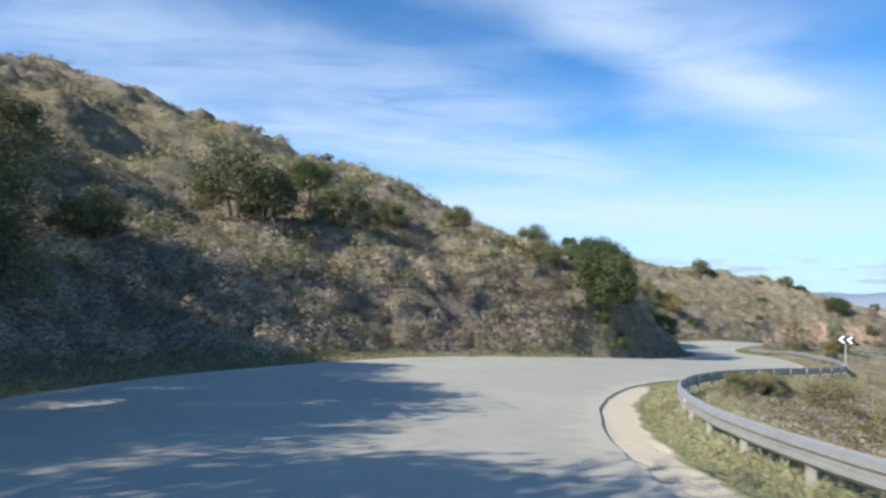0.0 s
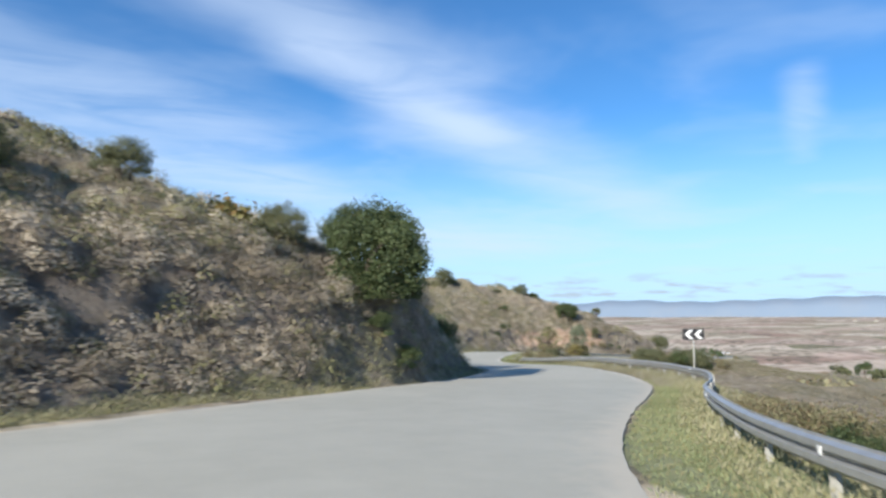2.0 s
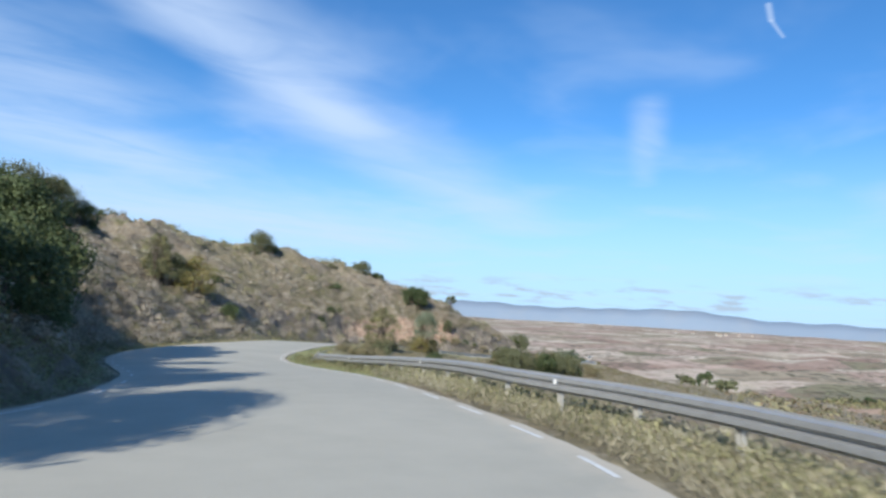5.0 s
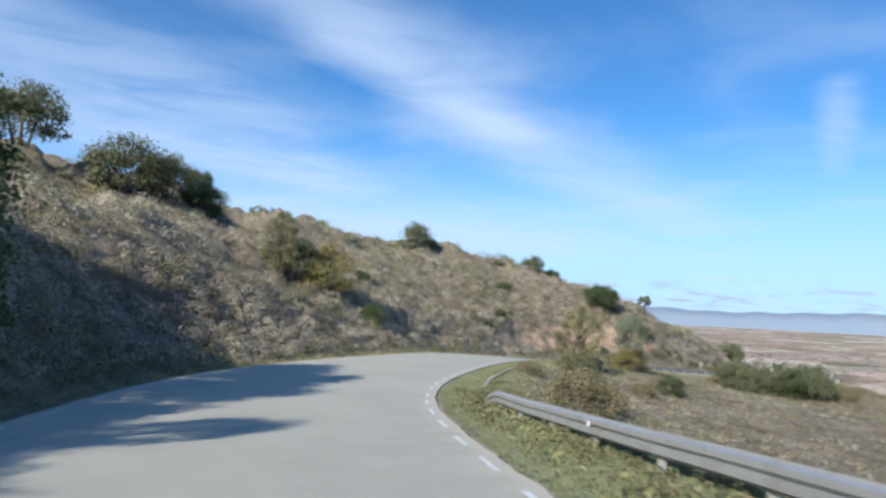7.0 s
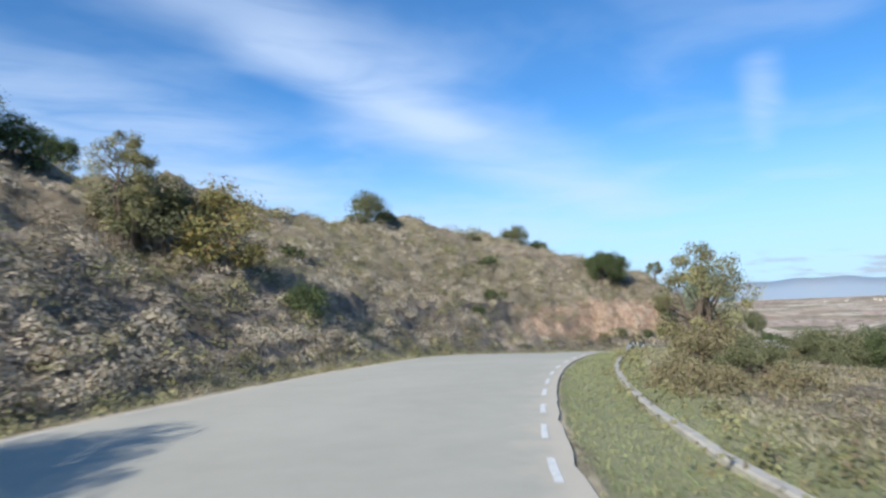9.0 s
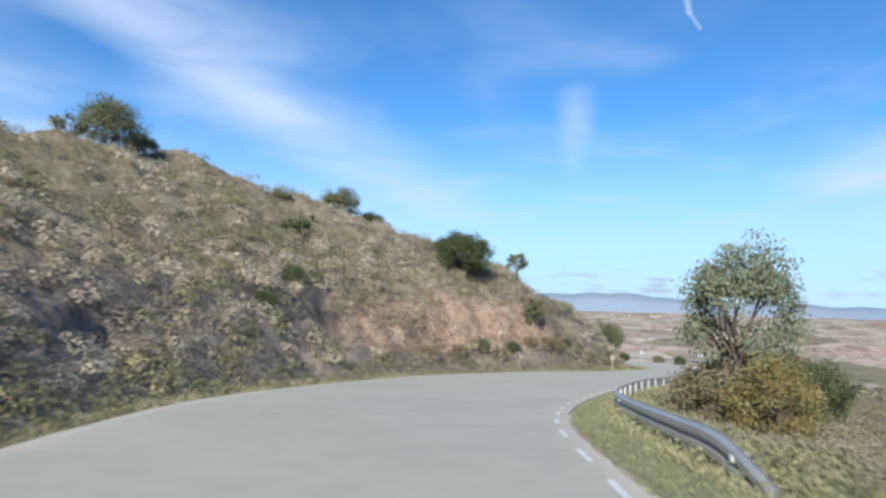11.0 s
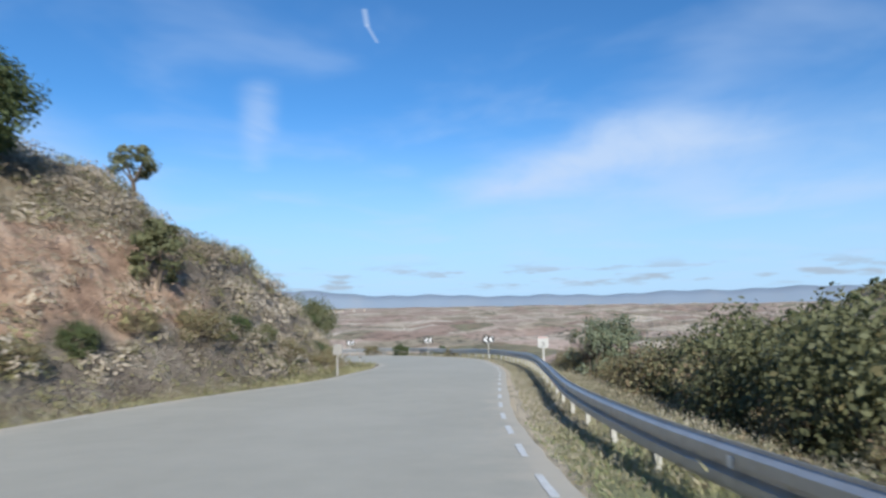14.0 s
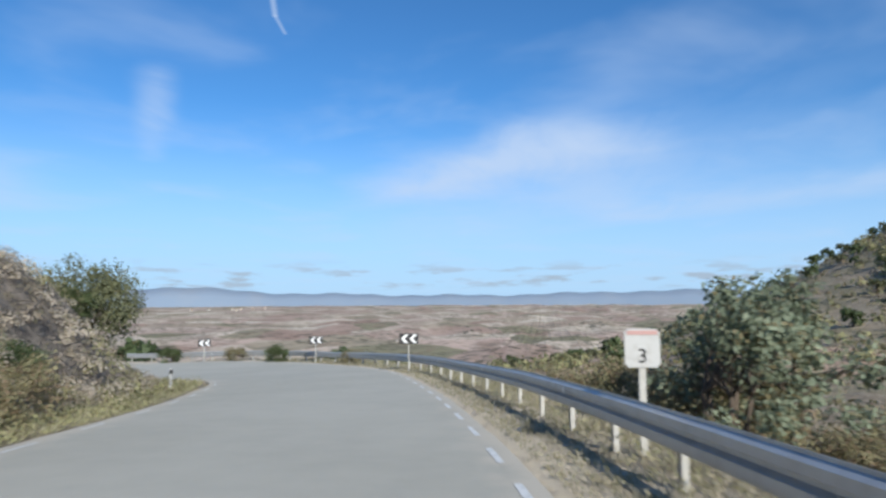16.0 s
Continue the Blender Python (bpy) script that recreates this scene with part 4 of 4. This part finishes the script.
def make_guardrail(line, tops, label, post_step=2.0, dip=(0, 0), deep=0.31):
    """A steel rail with two ribs on posts; the line runs with the traffic, the road to its left."""
    root = new("guardrail")
    pts = evenly(line, 0.5)
    z = np.convolve(np.pad(pts[:, 2], 6, mode="edge"), np.ones(13) / 13, mode="valid")
    far = np.arange(len(pts)) * 0.5
    top = 0.7
    z += np.interp(np.linspace(0, 1, len(pts)), np.linspace(0, 1, len(tops)), tops) - top
    for end, length in zip((far, far[::-1]), dip):          # ends that are led down into the ground
        if length:
            z -= (top + 0.05) * smooth(end, length, 0.0)
    tang = np.gradient(pts[:, :2], axis=0)
    tang /= np.linalg.norm(tang, axis=1)[:, None]
    left = np.column_stack([-tang[:, 1], tang[:, 0]])
    verts = []
    for depth in (0.0, -0.006):
        for i in range(len(pts)):
            for out, up in WAVE:
                verts.append((*(pts[i, :2] + left[i] * (out + depth)), z[i] + top - deep + up * deep / 0.31))
    n, m = len(WAVE), len(pts)
    faces = [(i * n + j, (i + 1) * n + j, (i + 1) * n + j + 1, i * n + j + 1) for i in range(m - 1) for j in range(n - 1)]
    back = m * n
    faces += [tuple(back + v for v in reversed(f)) for f in faces]
    for i in range(m - 1):
        for j in (0, n - 1):
            f = (i * n + j, (i + 1) * n + j, back + (i + 1) * n + j, back + i * n + j)
            faces.append(f if j == n - 1 else f[::-1])
    for i in (0, m - 1):
        for j in range(n - 1):
            faces.append((i * n + j, i * n + j + 1, back + i * n + j + 1, back + i * n + j))
    mesh_object("beam", verts, faces, STEEL, root, "galvanised two-ribbed steel beam")
    post_me, plate_me = None, None
    k = int(post_step / 0.5)
    for c, i in enumerate(range(2, m - 1, k)):
        if post_me is None:
            bm = bmesh.new()
            for x0, x1, y0, y1 in ((-0.05, 0.05, -0.07, -0.06), (-0.05, -0.04, -0.06, 0.0), (0.04, 0.05, -0.06, 0.0)):
                bmesh.ops.create_cube(bm, size=1, matrix=Matrix.LocRotScale(((x0 + x1) / 2, (y0 + y1) / 2 - 0.01, top / 2 - 0.25), None, (x1 - x0, y1 - y0, top + 0.4)))
            post_me = bpy.data.meshes.new("post")
            bm.to_mesh(post_me)
            bm.free()
            post_me.materials.append(POST)
            bm = bmesh.new()
            bmesh.ops.create_cube(bm, size=1, matrix=Matrix.LocRotScale((0, 0.085, top - 0.13), None, (0.07, 0.012, 0.08)))
            plate_me = bpy.data.meshes.new("reflector")
            bm.to_mesh(plate_me)
            bm.free()
            plate_me.materials.append(WHITE)
        turn = math.degrees(math.atan2(tang[i, 1], tang[i, 0]))
        ob = new("post", post_me)
        ob.parent, ob.matrix_basis = root, pose(pts[i, 0], pts[i, 1], z[i], 0, 0, turn)
        if c % 4 == 1:
            ob = new("reflector", plate_me)
            ob.parent, ob.matrix_basis = root, pose(pts[i, 0], pts[i, 1], z[i], 0, 0, turn)
            ob["label"] = "small white reflector plate"
    tagged(root, label, "guardrail", "guardrails")
    return root


rail = beside(EDGE_R, np.interp(STATION, [3, 5, 6, 7, 8, 9, 10, 11, 12, 13, 14, 15, 19, 20, 21, 22.5, 24, 30], [1.7, 1.8, 1.8, 1.9, 2.1, 2.3, 1.8, 1.4, 1.6, 1.8, 1.7, 1.4, 1.3, 1.3, 1.0, 1.0, 1.3, 1.4]))
make_guardrail(rail[int(2.4 * PER):int(15.7 * PER)], (0.58, 0.58, 0.58, 0.58, 0.6, 0.66, 0.68, 0.68, 0.64, 0.55, 0.46, 0.42), "weathered grey steel guardrail on posts along the outer verge", dip=(0, 5))
make_guardrail(rail[int(18.9 * PER):int(30 * PER)], (0.5, 0.5, 0.62, 0.78, 0.74, 0.7, 0.68), "grey steel guardrail on posts above the valley, in its own shade", dip=(4, 0), deep=0.38)

# a low concrete edging where the rail is missing
edging = evenly(beside(EDGE_R, 1.45)[int(15.8 * PER):int(18.8 * PER)], 1.0)
kerb = new("concrete_edging")
for i in range(len(edging) - 1):
    p, q = Vector(edging[i]), Vector(edging[i + 1])
    bm = bmesh.new()
    bmesh.ops.create_cube(bm, size=1, matrix=Matrix.Diagonal(((q - p).length - 0.012, 0.14, 0.3, 1)))
    bmesh.ops.bevel(bm, geom=[e for e in bm.edges if e.calc_length() > 0.5], offset=0.02, segments=1, affect="EDGES")
    ob = part("kerb_stone", bm, CONCRETE, kerb)
    ob.matrix_basis = Matrix.Translation((p + q) / 2 + Vector((0, 0, -0.07))) @ (q - p).to_track_quat("X", "Z").to_matrix().to_4x4()
tagged(kerb, "low pale concrete edging along the grass verge", "kerb")


def make_chevron(x, y, face, base, label):
    """A black panel with two white arrowheads on a post; face: degrees towards which it looks."""
    root = new("chevron_sign")
    bm = bmesh.new()
    bmesh.ops.create_cube(bm, size=1, matrix=Matrix.Diagonal((0.9, 0.03, 0.5, 1)))
    part("panel", bm, BLACK, root, "black panel").location = (0, 0, base + 0.25)
    for off in (-0.2, 0.2):
        bm = bmesh.new()
        pts = [(off - 0.16, 0), (off + 0.04, 0.2), (off + 0.2, 0.2), (off, 0), (off + 0.2, -0.2), (off + 0.04, -0.2)]
        front = [bm.verts.new((px, -0.024, pz)) for px, pz in pts]
        rear = [bm.verts.new((px, -0.014, pz)) for px, pz in pts]
        for f in ((0, 3, 2, 1), (0, 5, 4, 3)):
            bm.faces.new([front[i] for i in f])
        for i in range(6):
            bm.faces.new((front[i], front[(i + 1) % 6], rear[(i + 1) % 6], rear[i]))
        bmesh.ops.recalc_face_normals(bm, faces=bm.faces)
        part("arrowhead", bm, WHITE, root, "white arrowhead pointing along the bend").location = (0, 0, base + 0.25)
    bm = bmesh.new()
    tube(bm, (0, 0.05, -0.4), (0, 0.05, base + 0.45), 0.035, 0.035, 8)
    part("post", bm, POST, root)
    root.matrix_basis = pose(x, y, ground_at(x, y), 0, 0, face)
    return tagged(root, label, "road sign", "bend signs")


make_chevron(25.2, 43.7, -38, 1.85, "black and white chevron panel behind the guardrail")
make_chevron(116.0, 119.0, -78, 1.25, "black and white chevron panel on the far bend")
make_chevron(127.9, 127.9, -68, 1.25, "black and white chevron panel on the far bend")
make_chevron(131.2, 137.8, -60, 1.25, "black and white chevron panel on the far bend")


def make_kilometre_sign(x, y, face):
    root = new("kilometre_sign")
    bm = bmesh.new()
    bmesh.ops.create_cube(bm, size=1, matrix=Matrix.Diagonal((0.42, 0.02, 0.46, 1)))
    bmesh.ops.bevel(bm, geom=[e for e in bm.edges if abs(e.verts[0].co.y - e.verts[1].co.y) > 0.01], offset=0.03, segments=2, affect="EDGES")
    part("plate", bm, DULL, root, "dull white plate").location = (0, 0, 1.27)
    bm = bmesh.new()
    bmesh.ops.create_cube(bm, size=1, matrix=Matrix.LocRotScale((0, -0.013, 1.455), None, (0.36, 0.006, 0.05)))
    part("band", bm, RED, root, "faded red band")
    text = bpy.data.curves.new("figure", "FONT")
    text.body, text.size, text.extrude, text.align_x = "3", 0.24, 0.003, "CENTER"
    fig = new("figure", text)
    fig.data.materials.append(BLACK)
    fig.parent, fig.matrix_basis = root, pose(0, -0.016, 1.10, 90, 0, 0)
    fig["label"] = "black figure 3"
    bm = bmesh.new()
    bmesh.ops.create_cube(bm, size=1, matrix=Matrix.LocRotScale((0, 0.03, 0.5), None, (0.08, 0.04, 1.8)))
    part("post", bm, POST, root)
    root.matrix_basis = pose(x, y, ground_at(x, y), 0, 0, face)
    return tagged(root, "white kilometre plate with a black figure on a pale post", "road sign")


make_kilometre_sign(94.5, 111.55, -84)


def make_back_sign(x, y, face):
    """A sign seen from behind: a pale plate with folded rims on a post."""
    root = new("sign_from_behind")
    bm = bmesh.new()
    bmesh.ops.create_cube(bm, size=1, matrix=Matrix.LocRotScale((0, 0, 1.12), None, (0.36, 0.012, 0.4)))
    for px in (-0.17, 0.17):
        bmesh.ops.create_cube(bm, size=1, matrix=Matrix.LocRotScale((px, -0.016, 1.12), None, (0.012, 0.03, 0.4)))
    part("plate", bm, DUSTY, root, "dull grey plate seen from behind")
    bm = bmesh.new()
    bmesh.ops.create_cube(bm, size=1, matrix=Matrix.LocRotScale((0, -0.04, 0.45), None, (0.07, 0.05, 1.8)))
    part("post", bm, DUSTY, root, "grey post")
    root.matrix_basis = pose(x, y, ground_at(x, y), 0, 0, face)
    return tagged(root, "road sign seen from behind on a white post in dry grass", "road sign")


make_back_sign(91.2, 119.1, -75)


def make_marker(x, y):
    root = new("marker_post")
    bm = bmesh.new()
    bmesh.ops.create_cube(bm, size=1, matrix=Matrix.LocRotScale((0, 0, 0.3), None, (0.1, 0.06, 0.9)))
    part("post", bm, DULL, root)
    bm = bmesh.new()
    bmesh.ops.create_cube(bm, size=1, matrix=Matrix.LocRotScale((0, 0, 0.62), None, (0.104, 0.064, 0.14)))
    part("band", bm, BLACK, root, "black band")
    root.matrix_basis = pose(x, y, ground_at(x, y))
    return tagged(root, "white marker post with a dark band beside the road", "marker post")


make_marker(107.3, 125.6)


def make_house(x, y, turn, size):
    root = new("farmhouse")
    w, d, h = 9 * size, 7 * size, 5 * size
    bm = bmesh.new()
    bmesh.ops.create_cube(bm, size=1, matrix=Matrix.LocRotScale((0, 0, h / 2 - 1), None, (w, d, h + 2)))
    part("wall", bm, CONCRETE, root, "pale rendered wall")
    bm = bmesh.new()
    v = [bm.verts.new(c) for c in ((-w / 2 - .4, -d / 2 - .4, h), (w / 2 + .4, -d / 2 - .4, h), (w / 2 + .4, d / 2 + .4, h), (-w / 2 - .4, d / 2 + .4, h), (-w / 2 - .4, 0, h + 2), (w / 2 + .4, 0, h + 2))]
    for f in ((0, 1, 5, 4), (2, 3, 4, 5), (0, 4, 3), (1, 2, 5), (3, 2, 1, 0)):
        bm.faces.new([v[i] for i in f])
    part("roof", bm, TILE, root, "red-brown tiled roof")
    root.matrix_basis = pose(x, y, ground_at(x, y), 0, 0, turn)
    tagged(root, "small white house with a tiled roof in the far valley", "house", "houses of the far village")


for i in range(9):
    make_house(2650 + rng.normal(0, 110), 1330 + rng.normal(0, 90), rng.uniform(0, 180), rng.uniform(0.8, 1.7))

# far ranges behind the valley, blue from distance haze put into their colour
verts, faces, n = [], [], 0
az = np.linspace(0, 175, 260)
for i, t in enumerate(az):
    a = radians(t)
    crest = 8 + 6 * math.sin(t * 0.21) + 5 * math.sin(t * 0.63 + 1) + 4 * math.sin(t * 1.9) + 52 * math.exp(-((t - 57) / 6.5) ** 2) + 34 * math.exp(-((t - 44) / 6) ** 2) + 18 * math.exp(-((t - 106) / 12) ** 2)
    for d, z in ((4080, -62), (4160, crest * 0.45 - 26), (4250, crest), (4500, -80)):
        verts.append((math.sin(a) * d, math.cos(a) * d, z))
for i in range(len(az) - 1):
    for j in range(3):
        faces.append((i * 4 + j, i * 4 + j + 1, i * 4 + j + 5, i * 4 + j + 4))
ranges = mesh_object("backdrop", verts, faces, HAZED_RANGE)
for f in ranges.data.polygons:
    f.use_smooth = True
tagged(ranges, "low hills on the horizon beyond the valley, painted blue-grey for haze", "hills", kind="structure")

# ---- edge lines of the road, piece by piece ----


def dashes(edge, inset, first, last, length, gap, width):
    away = MID - edge
    away /= np.linalg.norm(away, axis=1)[:, None]
    q = edge + away * inset
    line = np.column_stack([q, lay(q[:, 0], q[:, 1])])[int(first * PER):int(last * PER)]
    s = np.concatenate([[0], np.cumsum(np.linalg.norm(np.diff(line[:, :2], axis=0), axis=1))])
    at = 0.0
    while at + length < s[-1]:
        verts = []
        for k in range(5):
            t = at + length * k / 4
            p = [np.interp(t, s, line[:, c]) for c in range(3)]
            g = [np.interp(t + 0.1, s, line[:, c]) - p[c] for c in range(2)]
            m = math.hypot(*g)
            nx, ny = -g[1] / m, g[0] / m
            lift = p[2] + 0.015 + 0.03 * (1 - (1 - inset / 3.5) ** 2) + 0.006
            for side in (-1, 1):
                w = width / 2 * side * rng.uniform(0.8, 1.05)
                verts.append((p[0] + nx * w, p[1] + ny * w, lift))
        mesh_object("line_dash", verts, [(2 * k, 2 * k + 2, 2 * k + 3, 2 * k + 1) for k in range(4)], PAINT, road)
        at += length + gap * rng.uniform(0.9, 1.1)


dashes(EDGE_R, 0.24, 9.5, 29, 1.0, 1.05, 0.09)
dashes(EDGE_L, 0.25, 7.0, 28, 0.9, 1.5, 0.06)
